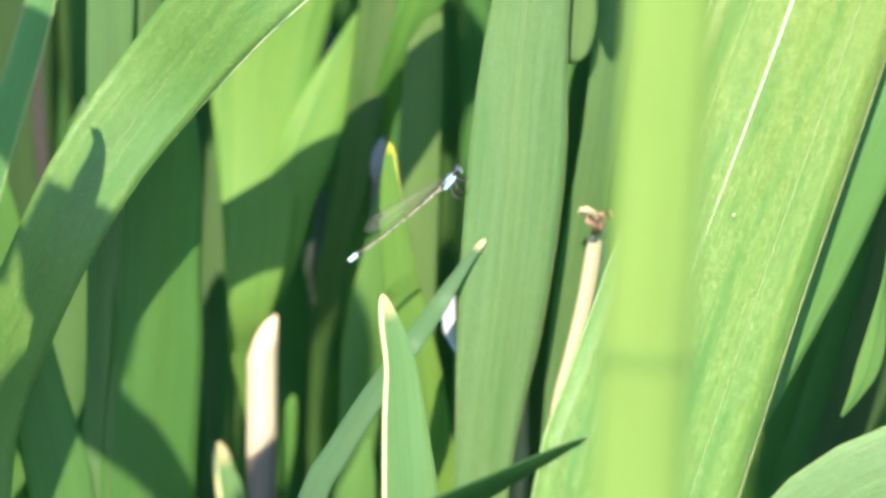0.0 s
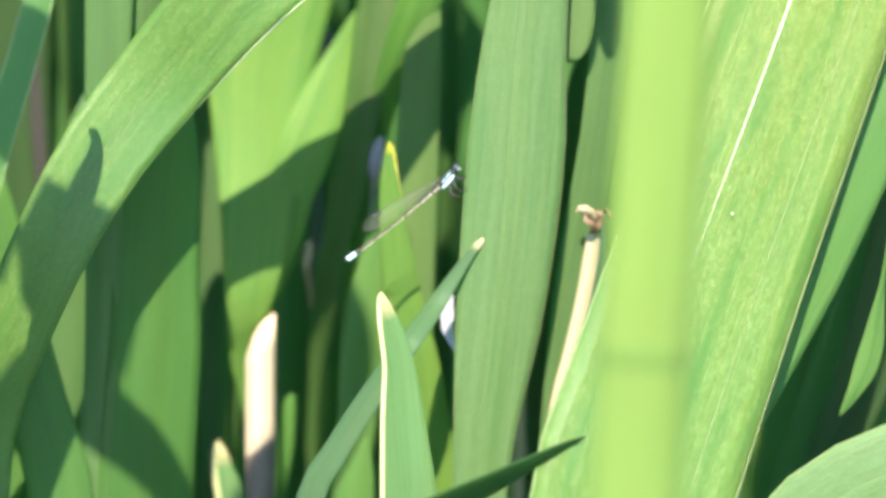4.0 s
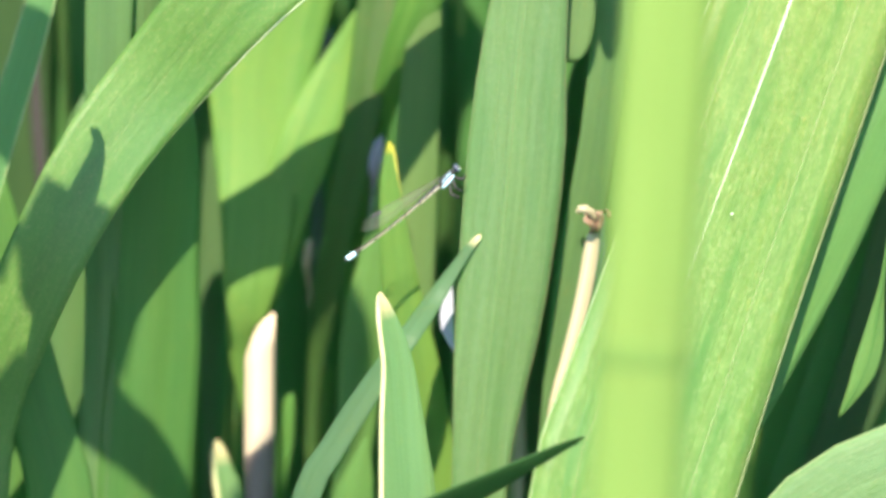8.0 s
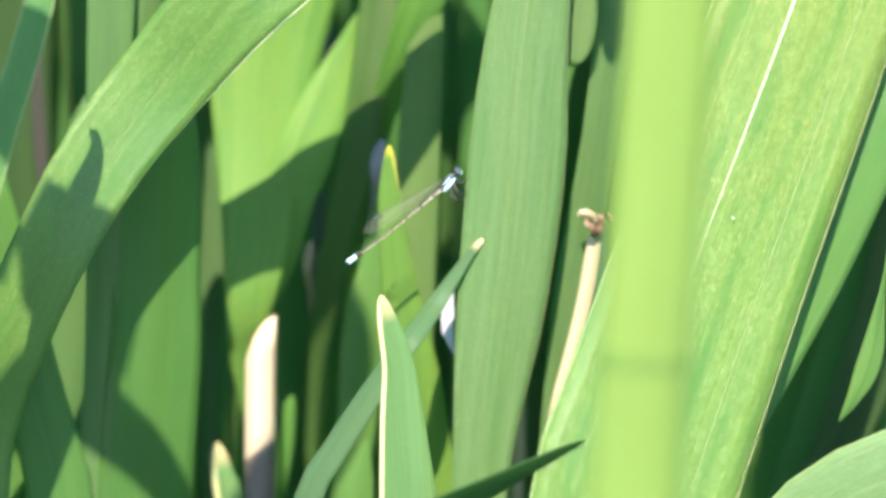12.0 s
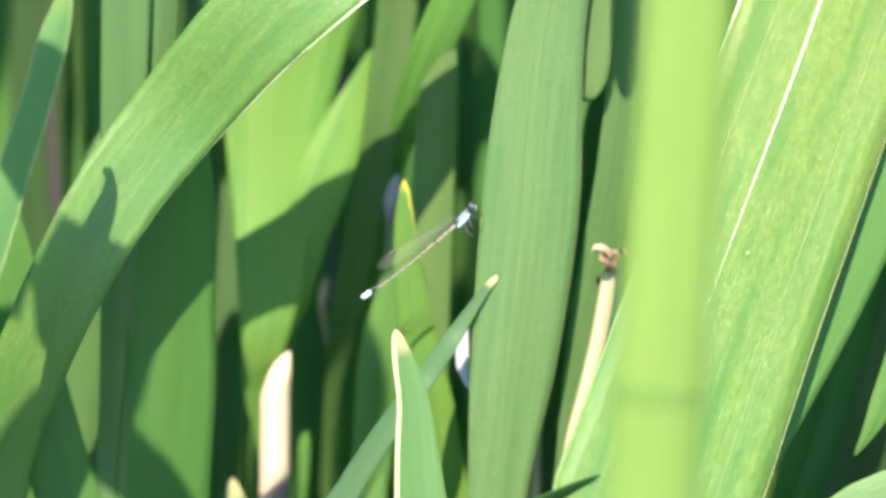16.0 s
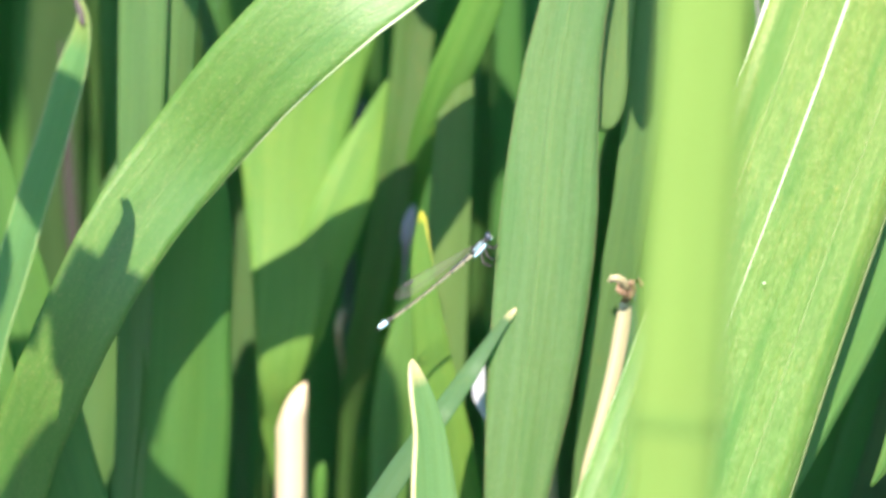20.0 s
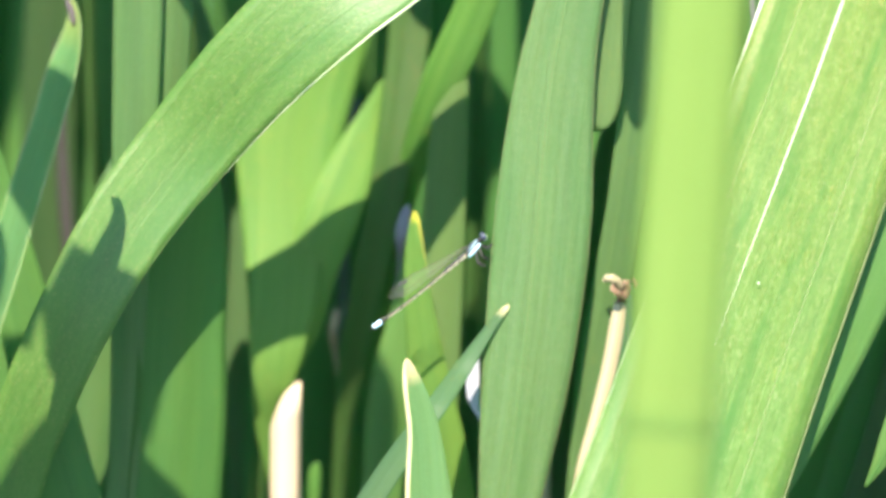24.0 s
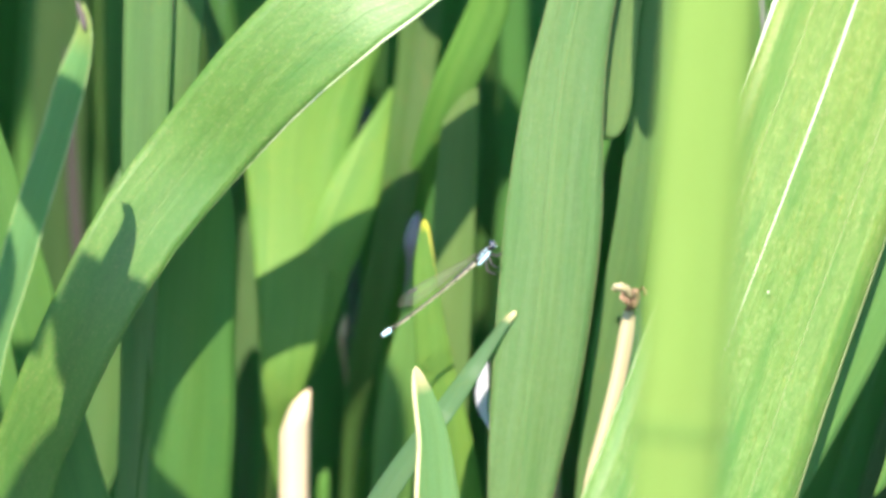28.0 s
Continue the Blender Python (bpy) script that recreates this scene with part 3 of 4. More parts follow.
bright_leaf = leaf('broad yellow-green leaf with light falling through it', LIME, [(-29.3, 52.0, 483.1, 22.8), (-35.3, 49.0, 466.5, 24.5), (-38.4, 45.0, 451.3, 22.6), (-38.5, 40.5, 436.1, 19.0), (-38.8, 34.0, 420.1, 15.1), (-40.2, 29.0, 406.4, 10.6), (-41.0, 37.0, 390.7, 4.7), (-39.4, 38.0, 376.0, 4.3), (-39.0, 38.0, 361.1, 4.3)], top=240, twist=-8, fold=0.05)
slant_leaf = leaf('slanting yellow-green leaf, partly sunlit', LIME, [(-18.0, 48.0, 464.2, 1.0), (-21.0, 46.5, 455.9, 5.2), (-24.5, 43.5, 446.6, 10.0), (-28.7, 39.5, 436.3, 11.9), (-33.2, 38.0, 424.4, 11.4), (-37.4, 37.0, 411.4, 11.6), (-42.2, 39.0, 396.5, 6.6), (-41.7, 42.0, 383.8, 3.6), (-39.7, 44.0, 372.5, 2.6), (-39.2, 44.0, 360.0, 2.6)], top=0, twist=-5, fold=0.06)
top_leaf_a = leaf('sunlit leaf leaning into the clump', LIME, [(3.9, 30.0, 500.3, 6.8), (3.0, 30.0, 490.8, 8.3), (1.9, 30.0, 482.6, 8.5), (-4.3, 30.0, 468.4, 9.0), (-8.7, 33.0, 456.8, 7.3), (-11.7, 38.0, 447.3, 5.6), (-14.7, 44.0, 434.5, 5.5), (-17.4, 48.0, 415.8, 4.8), (-19.3, 48.0, 359.2, 4.3)], top=8, twist=-6, fold=0.06)
top_leaf_b = leaf('upright leaf crossed by shadows', SAGE, [(-3.1, 31.0, 473.9, 2.4), (-3.2, 31.0, 468.0, 5.7), (-4.0, 31.0, 456.0, 7.8), (-4.7, 31.0, 444.2, 8.7), (-5.4, 31.0, 432.2, 9.0), (-5.8, 31.0, 420.2, 9.2), (-6.7, 31.0, 401.0, 9.9), (-8.1, 31.0, 362.2, 9.5)], top=0, twist=10, fold=0.06)
stalk_a = leaf('slender olive-green leaf seen edge on', OLIVE, [(2.0, 84.0, 455.7, 1.7), (1.0, 84.0, 433.3, 2.5), (0.5, 84.0, 413.3, 2.5), (-0.2, 84.0, 352.6, 2.7)], top=30, twist=0, fold=0.1)
stalk_b = leaf('slender olive-green leaf seen edge on', OLIVE, [(4.7, 90.0, 455.0, 1.7), (3.6, 90.0, 431.3, 2.2), (3.0, 90.0, 412.5, 2.2), (2.0, 90.0, 351.5, 2.5)], top=30, twist=0, fold=0.1)
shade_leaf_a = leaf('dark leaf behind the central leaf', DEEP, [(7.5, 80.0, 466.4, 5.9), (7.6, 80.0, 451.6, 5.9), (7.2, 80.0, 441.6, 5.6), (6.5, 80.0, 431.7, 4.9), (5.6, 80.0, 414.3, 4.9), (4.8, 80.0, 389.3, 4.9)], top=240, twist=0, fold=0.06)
short_leaf = leaf('sunlit leaf end tucked behind the central leaf', SAGE, [(29.5, 5.0, 494.6, 11.5), (27.7, 5.0, 485.3, 10.8), (26.9, 5.0, 474.9, 10.6), (26.3, 5.0, 467.9, 10.6), (25.8, 5.0, 462.1, 9.5), (25.3, 5.0, 459.3, 7.1), (25.0, 5.0, 457.9, 3.5)], top=60, twist=0, fold=0.05, foot=0)
side_leaf = leaf('grey-green leaf leaning behind the stem', SAGE, [(37.2, 10.0, 486.6, 8.1), (35.8, 10.0, 470.3, 8.6), (34.1, 10.0, 454.0, 8.1), (32.0, 10.0, 437.6, 7.9), (29.0, 10.0, 421.1, 8.1), (26.2, 10.0, 404.5, 7.6), (24.4, 10.0, 387.9, 6.5), (22.5, 10.0, 366.2, 5.3)], top=240, twist=-8, fold=0.06)
shade_leaf_b = leaf('leaf low behind the central leaf, shade put into its dark colour', DARK, [(30.8, 25.0, 461.8, 2.3), (29.0, 25.0, 451.1, 5.2), (27.2, 27.0, 433.0, 5.9), (25.7, 32.0, 418.0, 6.4), (24.2, 45.0, 404.1, 6.0), (22.5, 62.0, 389.2, 6.5), (20.9, 62.0, 374.3, 7.5), (19.7, 62.0, 356.6, 8.0)], top=0, twist=0, fold=0.06)
sliver_a = leaf('thin leaf edge in the sun', LIME, [(17.2, 58.0, 384.9, 1.2), (16.6, 58.0, 375.0, 2.9), (15.6, 58.0, 357.4, 3.1)], top=0, twist=0, fold=0.06)
rear_leaf_a = leaf('pale leaf parallel to the broad one', FRESH, [(109.6, 22.0, 485.6, 15.2), (101.5, 13.0, 470.0, 15.1), (92.8, 4.0, 453.5, 15.0), (82.7, -7.0, 433.9, 14.8), (75.3, -14.0, 419.5, 14.7), (66.3, -23.0, 404.4, 14.4), (58.5, -30.0, 391.1, 13.9), (49.8, -39.0, 375.2, 13.1)], top=140, twist=-6, fold=0.06)
rear_leaf_b = leaf('dark broad leaf in shade', DEEP, [(108.3, 30.0, 456.5, 14.1), (101.5, 30.0, 432.7, 17.6), (94.6, 30.0, 411.1, 19.4), (87.7, 30.0, 389.4, 20.0), (81.9, 30.0, 370.1, 20.0), (78.4, 30.0, 360.4, 20.0)], top=240, twist=8, fold=0.06)
rear_leaf_c = leaf('dark upright leaf in shade', DEEP, [(83.4, 44.0, 443.0, 10.7), (80.0, 44.0, 412.7, 14.3), (77.2, 44.0, 388.4, 15.5), (75.1, 44.0, 360.0, 15.5)], top=60, twist=4, fold=0.06)
rear_leaf_d = leaf('leaf at the edge of the clump, shade put into its dark colour', DARK, [(100.9, 24.0, 445.3, 10.5), (96.5, 24.0, 419.1, 12.9), (90.8, 24.0, 395.2, 12.9), (83.9, 24.0, 376.0, 10.5), (78.1, 24.0, 361.5, 8.2)], top=80, twist=0, fold=0.06)
small_leaf = leaf('short young leaf with a cream margin', TIP_CREAM, [(-47.2, 30.0, 374.7, 0.9), (-46.8, 30.0, 372.5, 2.6), (-45.8, 30.0, 367.6, 4.2), (-44.5, 30.0, 362.5, 5.4)], top=0, twist=8, fold=0.1, edge='CREAM')
sliver_b = leaf('thin yellow-green leaf low in the stand', LIME, [(-31.7, 39.0, 383.3, 1.7), (-32.8, 39.0, 377.8, 3.4), (-33.2, 39.0, 371.1, 3.2), (-33.8, 39.0, 365.0, 2.4), (-34.2, 39.0, 359.5, 1.9)], top=0, twist=0, fold=0.06)
sliver_c = leaf('thin yellow-green leaf low in the stand', LIME, [(-24.4, 84.0, 381.9, 1.7), (-25.4, 84.0, 375.6, 2.9), (-26.4, 84.0, 368.0, 3.2), (-27.7, 84.0, 352.6, 3.2)], top=0, twist=0, fold=0.06)
sliver_d = leaf('thin olive leaf low in the stand', OLIVE, [(-29.3, 80.0, 367.5, 1.2), (-29.9, 80.0, 362.4, 2.7), (-30.8, 80.0, 353.3, 2.7)], top=0, twist=0, fold=0.06)
deep_leaf_a = leaf('dark green leaf between its neighbours', DEEP, [(-17.9, 95.0, 443.2, 8.7), (-18.5, 95.0, 420.6, 10.9), (-20.8, 95.0, 396.6, 13.4), (-22.8, 95.0, 373.8, 13.9), (-23.2, 95.0, 350.6, 13.6)], top=240, twist=0, fold=0.06)
deep_leaf_b = leaf('dark green leaf between its neighbours', DEEP, [(-28.1, 100.0, 430.1, 7.5), (-30.0, 100.0, 401.0, 9.9), (-32.0, 100.0, 373.0, 9.9), (-34.0, 100.0, 349.7, 9.9)], top=240, twist=10, fold=0.06)
deep_leaf_e = leaf('dark green leaf between its neighbours', DEEP, [(-5.5, 92.0, 481.6, 6.9), (-6.9, 92.0, 467.9, 6.9), (-9.0, 92.0, 453.0, 6.2), (-11.6, 92.0, 435.4, 5.4), (-14.0, 92.0, 417.9, 4.9), (-16.3, 92.0, 390.1, 4.9)], top=200, twist=0, fold=0.06)
deep_leaf_c = leaf('leaf behind the arching leaf, shade put into its dark colour', DARK, [(-91.4, 90.0, 479.9, 11.1), (-92.2, 90.0, 455.0, 12.3), (-91.3, 90.0, 425.0, 12.3), (-90.4, 90.0, 387.3, 12.3), (-89.5, 90.0, 351.5, 12.3)], top=240, twist=0, fold=0.06)
deep_leaf_d = leaf('dark bluish leaf behind the arching leaf', DEEP, [(-78.0, 80.0, 480.7, 6.1), (-79.2, 80.0, 456.1, 6.9), (-80.4, 80.0, 432.5, 6.9), (-82.2, 80.0, 401.4, 7.3), (-83.8, 80.0, 353.3, 7.3)], top=240, twist=0, fold=0.06)
thread_leaf = leaf('thin yellow-green leaf in the gap', OLIVE, [(-82.4, 76.0, 481.1, 2.0), (-82.3, 76.0, 463.9, 2.2), (-81.7, 76.0, 449.1, 2.4), (-81.1, 76.0, 435.5, 2.2), (-80.9, 76.0, 401.9, 2.0), (-81.3, 76.0, 354.1, 2.0)], top=50, twist=0, fold=0.06)
scrap_a = leaf('greyish dead leaf deep in the stand', SLATE, [(-12.4, 35.0, 439.0, 0.9), (-13.3, 35.0, 436.6, 2.4), (-14.2, 35.0, 432.0, 2.8), (-14.3, 37.0, 429.1, 1.2), (-15.5, 46.0, 416.1, 0.7), (-16.9, 60.0, 401.8, 0.7), (-17.7, 62.0, 356.6, 0.7)], top=0, twist=20, fold=0.2, name="dead_leaf")
scrap_b = leaf('greyish dead leaf deep in the stand', GREY, [(-24.6, 92.0, 456.1, 1.2), (-25.1, 92.0, 452.9, 3.2), (-25.8, 92.0, 448.6, 3.2), (-26.6, 92.0, 443.6, 2.5), (-27.1, 92.0, 429.8, 1.7)], top=0, twist=-20, fold=0.2, name="dead_leaf")
scrap_c = leaf('bleached dry leaf sliver beside the central leaf', ASH, [(1.9, 9.0, 411.8, 0.9), (1.5, 9.0, 408.2, 1.9), (1.2, 9.0, 402.9, 2.8), (2.0, 9.0, 399.2, 1.4), (4.0, 8.0, 395.4, 0.6), (6.3, 8.0, 385.9, 0.5), (7.7, 8.0, 366.6, 0.5)], top=0, twist=10, fold=0.1, name="dead_leaf")
scrap_d = leaf('pale dry leaf sliver low in the stand', STRAW, [(-27.9, 50.0, 415.0, 0.7), (-28.4, 50.0, 412.5, 1.7), (-28.8, 50.0, 409.4, 1.4), (-28.2, 57.0, 402.3, 0.7), (-27.1, 60.0, 392.0, 0.7), (-27.5, 62.0, 356.6, 0.7)], top=0, twist=0, fold=0.2, name="dead_leaf")
scrap_e = leaf('pale dry leaf sliver low in the stand', STRAW, [(17.2, 45.0, 389.4, 0.7), (16.9, 45.0, 377.2, 1.7), (16.7, 45.0, 368.6, 2.6), (16.2, 45.0, 359.8, 2.4)], top=0, twist=0, fold=0.2, name="dead_leaf")
scrap_f = leaf('pinkish grey dead stalk deep in the stand, darkened in colour as if shaded', STALK_SHADE, [(-88.3, 72.0, 452.0, 1.9), (-87.9, 72.0, 442.1, 2.7), (-87.3, 72.0, 432.3, 2.9), (-86.6, 72.0, 422.4, 2.4), (-86.2, 72.0, 390.1, 2.2)], top=20, twist=0, fold=0.2, name="dead_leaf")
scrap_g = leaf('dead brown stalk low in the stand', OLIVE, [(-45.0, 48.0, 388.9, 1.7), (-44.6, 48.0, 381.6, 2.6), (-45.0, 48.0, 374.2, 2.6), (-45.6, 48.0, 359.2, 2.6)], top=0, twist=0, fold=0.2, name="dead_leaf")
droop_leaf = leaf('drooping leaf tip in the sun', FRESH, [(91.3, -8.0, 423.5, 0.7), (90.0, -8.0, 414.2, 1.1), (89.0, -8.0, 407.2, 3.0), (88.1, -8.0, 401.4, 4.6), (86.6, -8.0, 396.1, 4.8), (84.1, -8.0, 390.8, 2.7), (81.5, -8.0, 386.4, 0.5)], top=30, twist=0, fold=0.06, foot=0)
scrap_h = leaf('bluish grey dead leaf at the foot of the clump', GREY, [(-90.8, 40.0, 365.8, 1.2), (-91.8, 40.0, 363.6, 4.0), (-93.0, 40.0, 360.9, 4.7), (-93.9, 40.0, 356.0, 4.3)], top=0, twist=20, fold=0.3, name="dead_leaf")
scrap_i = leaf('greyish dead stalk behind the stem', SLATE, [(58.3, 40.0, 491.0, 1.1), (59.1, 40.0, 482.7, 1.3), (59.8, 40.0, 476.7, 1.2), (60.5, 40.0, 468.4, 0.8), (61.3, 40.0, 446.8, 0.7), (62.6, 40.0, 386.4, 0.7)], top=0, twist=10, fold=0.2, name="dead_leaf")
inner_leaf = leaf('green leaf close behind the young leaf', FRESH, [(-12.9, 36.0, 428.3, 1.2), (-13.4, 36.0, 419.9, 4.0), (-14.3, 36.0, 411.4, 6.6), (-15.5, 36.0, 403.0, 8.7), (-16.8, 36.0, 393.3, 9.2), (-18.0, 36.0, 376.3, 8.3), (-19.7, 36.0, 361.4, 7.1)], top=0, twist=0, fold=0.06)
base_leaf = leaf('short green leaf low in the stand', FRESH, [(-15.4, 20.0, 377.1, 1.2), (-16.1, 20.0, 373.6, 3.0), (-16.9, 20.0, 369.4, 5.6), (-17.8, 20.0, 364.4, 7.5)], top=0, twist=0, fold=0.06)


# ---- tubes and stems
def tube(name, pts, radii, material, parent, sides=20, label="", squash=1.0):
    verts, faces, uvs = [], [], []
    p = np.array(pts, float)
    t = np.gradient(p, axis=0)
    t /= np.linalg.norm(t, axis=1)[:, None]
    run = 0
    for i in range(len(p)):
        ref = np.array([0, 1, 0]) if abs(t[i][1]) < .9 else np.array([1, 0, 0])
        s = np.cross(t[i], ref)
        s /= np.linalg.norm(s)
        q = np.cross(s, t[i])
        run += np.linalg.norm(p[i] - p[i - 1]) if i else 0
        for j in range(sides):
            a = 2 * math.pi * j / sides
            verts.append(p[i] + s * math.cos(a) * radii[i] + q * math.sin(a) * radii[i] * squash)
            uvs.append((abs(j / sides - .5) * 2 * radii[i] * 3, run))
    for i in range(len(p) - 1):
        for j in range(sides):
            faces.append((i * sides + j, i * sides + (j + 1) % sides, (i + 1) * sides + (j + 1) % sides, (i + 1) * sides + j))
    for first, flip in ((0, True), (len(verts) - sides, False)):
        start = len(verts)
        verts += verts[first:first + sides]
        uvs += uvs[first:first + sides]
        ring = tuple(range(start, start + sides))
        faces.append(ring[::-1] if flip else ring)
    return mesh_object(name, verts, faces, material, parent, uvs, label)


def stem(top_at, mid_at, low_at, radius):
    a, b, c = (np.array(v) / 1000 for v in (top_at, mid_at, low_at))
    d = (a - c) / np.linalg.norm(a - c)
    foot = c + (c - b) / (b[2] - c[2]) * c[2]
    thing = tagged(new("stem"), "thick yellow-green stem with a node, standing close in front", "stem")
    thing.location = foot
    crown = a + d * .028
    lower = [foot + (b - foot) * k for k in np.linspace(0, 1, 14)]
    upper = [b + (crown - b) * k for k in np.linspace(0, 1, 14)]
    tube("lower_internode", [p - foot for p in lower], [radius * 1.02] * 13 + [radius], STEM, thing, 28, squash=.5)
    tube("upper_internode", [p - foot for p in upper], [radius * .97] + [radius * .98] * 12 + [radius * .6], STEM, thing, 28, squash=.5)
    ring = [b - foot + d * k for k in (-.0022, -.0012, 0, .0010, .0018)]
    tube("node", ring, [radius * .99, radius * 1.03, radius * 1.035, radius * 1.02, radius * .97], STEM, thing, 28, "darker ring at the node", squash=.5)
    crease = [b - foot + d * k for k in (-.0029, -.0026, -.0022, -.0019)]
    tube("crease", crease, [radius * 1.0, radius * 1.045, radius * 1.045, radius * 1.0], FRESH, thing, 28, "dark crease under the node", squash=.5)
    return thing


front_stem = stem((39.4, -190.0, 490.0), (35.1, -190.0, 429.2), (33.6, -190.0, 403.0), .0078)


# ---- cut cane
def cut_cane():
    top, low = np.array((-38.1, 30.0, 401.7)) / 1000, np.array((-38.3, 30.0, 363.3)) / 1000
    foot = low + (low - top) / (top[2] - low[2]) * low[2]
    thing = tagged(new("cut_cane"), "bleached dead cane cut off on the slant", "cane")
    thing.location = foot
    r, sides = .0032, 20
    verts, faces, uvs = [], [], []
    for ring in range(9):
        k = ring / 4 * .93 if ring < 5 else .93 + (ring - 4) / 4 * .07
        for j in range(sides):
            a = 2 * math.pi * j / sides
            c = (top - foot) * k
            # ring 4 slants like the edge of the shadow coloured onto the shaft
            z = -.0098 * ((1 - math.cos(a)) / 2) ** 2.4 * max(0, ring - 4) / 4 + (math.cos(a) * .0025 if ring == 4 else 0)
            verts.append((c[0] + math.cos(a) * r, c[1] + math.sin(a) * r, c[2] + z))
            uvs.append((abs(j / sides - .5) * .02, k * .4))
    for i in range(8):
        for j in range(sides):
            faces.append((i * sides + j, i * sides + (j + 1) % sides, (i + 1) * sides + (j + 1) % sides, (i + 1) * sides + j))
    faces.append(tuple(8 * sides + j for j in range(sides)))
    cut = 4
    mesh_object("upper_shaft", verts[cut * sides:], [tuple(v - cut * sides for v in f) for f in faces if min(f) >= cut * sides], BONE, thing, uvs[cut * sides:], "bleached cream upper part")
    mesh_object("lower_shaft", verts[:(cut + 1) * sides], [f for f in faces if max(f) < (cut + 1) * sides], CANE_SHADOW, thing, uvs[:(cut + 1) * sides], "grey-brown lower part, a cast shadow put into its colour")
    return thing


cane = cut_cane()

# ---- the rest of the stand behind, in random order
rng = random.Random(4)
models = []
for k in range(7):
    h = 620 + 60 * k
    lean = rng.uniform(-90, 90)
    w = rng.uniform(13, 22)
    st = [(lean, rng.uniform(-30, 30), h, 1), (lean * .75, 0, h * .85, w * .7), (lean * .4, 0, h * .55, w), (lean * .12, 0, h * .25, w * .9), (0, 0, 30, w * .7)]
    models.append(leaf("green strap leaf deeper in the stand", (DEEP, FRESH, DEEP, BLUE, DEEP, OLIVE, DEEP)[k], st, twist=rng.uniform(-30, 30)))
for k in range(240):
    y = .12 + 1.9 * (k / 240) ** 1.6
    x = rng.uniform(-1, 1) * (.20 + .45 * y)
    src = models[k % 7]
    if k < 7:
        models[k].matrix_basis = pose(x, y, 0, 0, 0, rng.uniform(-40, 40))
    else:
        copy_thing(src, pose(x, y, 0, rng.uniform(-5, 5), rng.uniform(-8, 8), rng.uniform(-50, 50)))


# ---- unseen leaves added on both sides, to hold skylight off the clump
for k in range(20):
    side = -1 if k < 12 else 1
    x = side * rng.uniform(122, 250) if side < 0 else rng.uniform(150, 260)
    y = rng.uniform(-110, 0) if side < 0 else rng.uniform(30, 120)
    h, w, lean = rng.uniform(560, 820), rng.uniform(14, 24), side * rng.uniform(0, 40)
    leaf("unseen green strap leaf added beside the clump to block skylight", (DEEP, MIDGREEN, FRESH)[k % 3], [(x + lean, y + 12, h, 1), (x + lean * .7, y + 5, h * .85, w * .7), (x + lean * .3, y, h * .55, w), (x, y, h * .25, w * .9), (x, y, 30, w * .7)], twist=rng.uniform(-40, 40))

# ---- white specks on the broad leaf
for k, (at, r) in enumerate((((58.5, -22.3, 430.1), .00022), ((55.7, -2.6, 467.5), .00045), ((65.3, -3.2, 464.7), .0003), ((59.2, -6.5, 458.1), .00025))):
    bm = bmesh.new()
    bmesh.ops.create_icosphere(bm, subdivisions=2, radius=r, matrix=Matrix.Translation(Vector(at) / 1000 - right_leaf.location) @ Matrix.Diagonal((1, .5, 1.2, 1)))
    part("speck", bm, WHITE, right_leaf, "tiny white speck")

# ---- dried curl at the top of the straw sheath
def dried_curl(at):
    thing = tagged(new("dried_curl"), "curled brown remnant on a dried sheath", "dead leaf")
    thing.location = [v / 1000 for v in at]
    for k, (bend, width, turn) in enumerate(((1.0, .0022, 0), (-.8, .0018, 40), (.5, .0014, -50))):
        rows = []
        for i in range(9):
            a = i / 8
            rows.append((-.0036 * a * bend + .0006 * math.sin(9 * a), -.0008 * k + .001 * math.cos(7 * a), .0036 * math.sin(a * 2.5) - .001 * k, width * (1 - .5 * a)))
        blade_mesh("scrap", np.array(rows[::-1]), turn, .5, (STRAW, BROWN, BROWN)[k], thing, 5, .0003, k)
    return thing


dried_curl((31.3, 2.0, 424.8))

# ---- damselfly: tail end and neck, mm
BLACK = plain_material("insect_black", (.012, .012, .014), (.03, .028, .026), .32, 900)
BRONZE = plain_material("insect_bronze", (.014, .012, .008), (.030, .025, .015), .5, 900)
SKY = plain_material("insect_blue", (.36, .58, .66), (.46, .66, .70), .35, 900)
PALE = plain_material("insect_cream", (.50, .43, .27), (.60, .53, .36), .4, 900)
FACE = plain_material("insect_face", (.40, .48, .22), (.50, .55, .30), .4, 900)
LEG = plain_material("insect_leg", (.010, .009, .009), (.03, .027, .025), .65, 900)
EYE = plain_material("insect_eye", (.010, .014, .024), (.03, .04, .06), .3, 900)
WING, wing_nt, wing_bsdf, wing_out = shader("wing_membrane")
wing_bsdf.inputs["Base Color"].default_value = (.30, .28, .25, 1)
wing_bsdf.inputs["Roughness"].default_value = .25
clear = wing_nt.nodes.new("ShaderNodeBsdfTransparent")
wing_mix = wing_nt.nodes.new("ShaderNodeMixShader")
wing_mix.inputs[0].default_value = .026
wing_nt.links.new(clear.outputs[0], wing_mix.inputs[1])
wing_nt.links.new(wing_bsdf.outputs[0], wing_mix.inputs[2])
wing_nt.links.new(wing_mix.outputs[0], wing_out.inputs[0])


def ball(radius, centre, scale=(1, 1, 1), turn=None, detail=2):
    bm = bmesh.new()
    m = Matrix.Translation(centre) @ (turn or Matrix()) @ Matrix.Diagonal((*scale, 1))
    bmesh.ops.create_uvsphere(bm, u_segments=8 * detail, v_segments=5 * detail, radius=radius, matrix=m)
    return bm


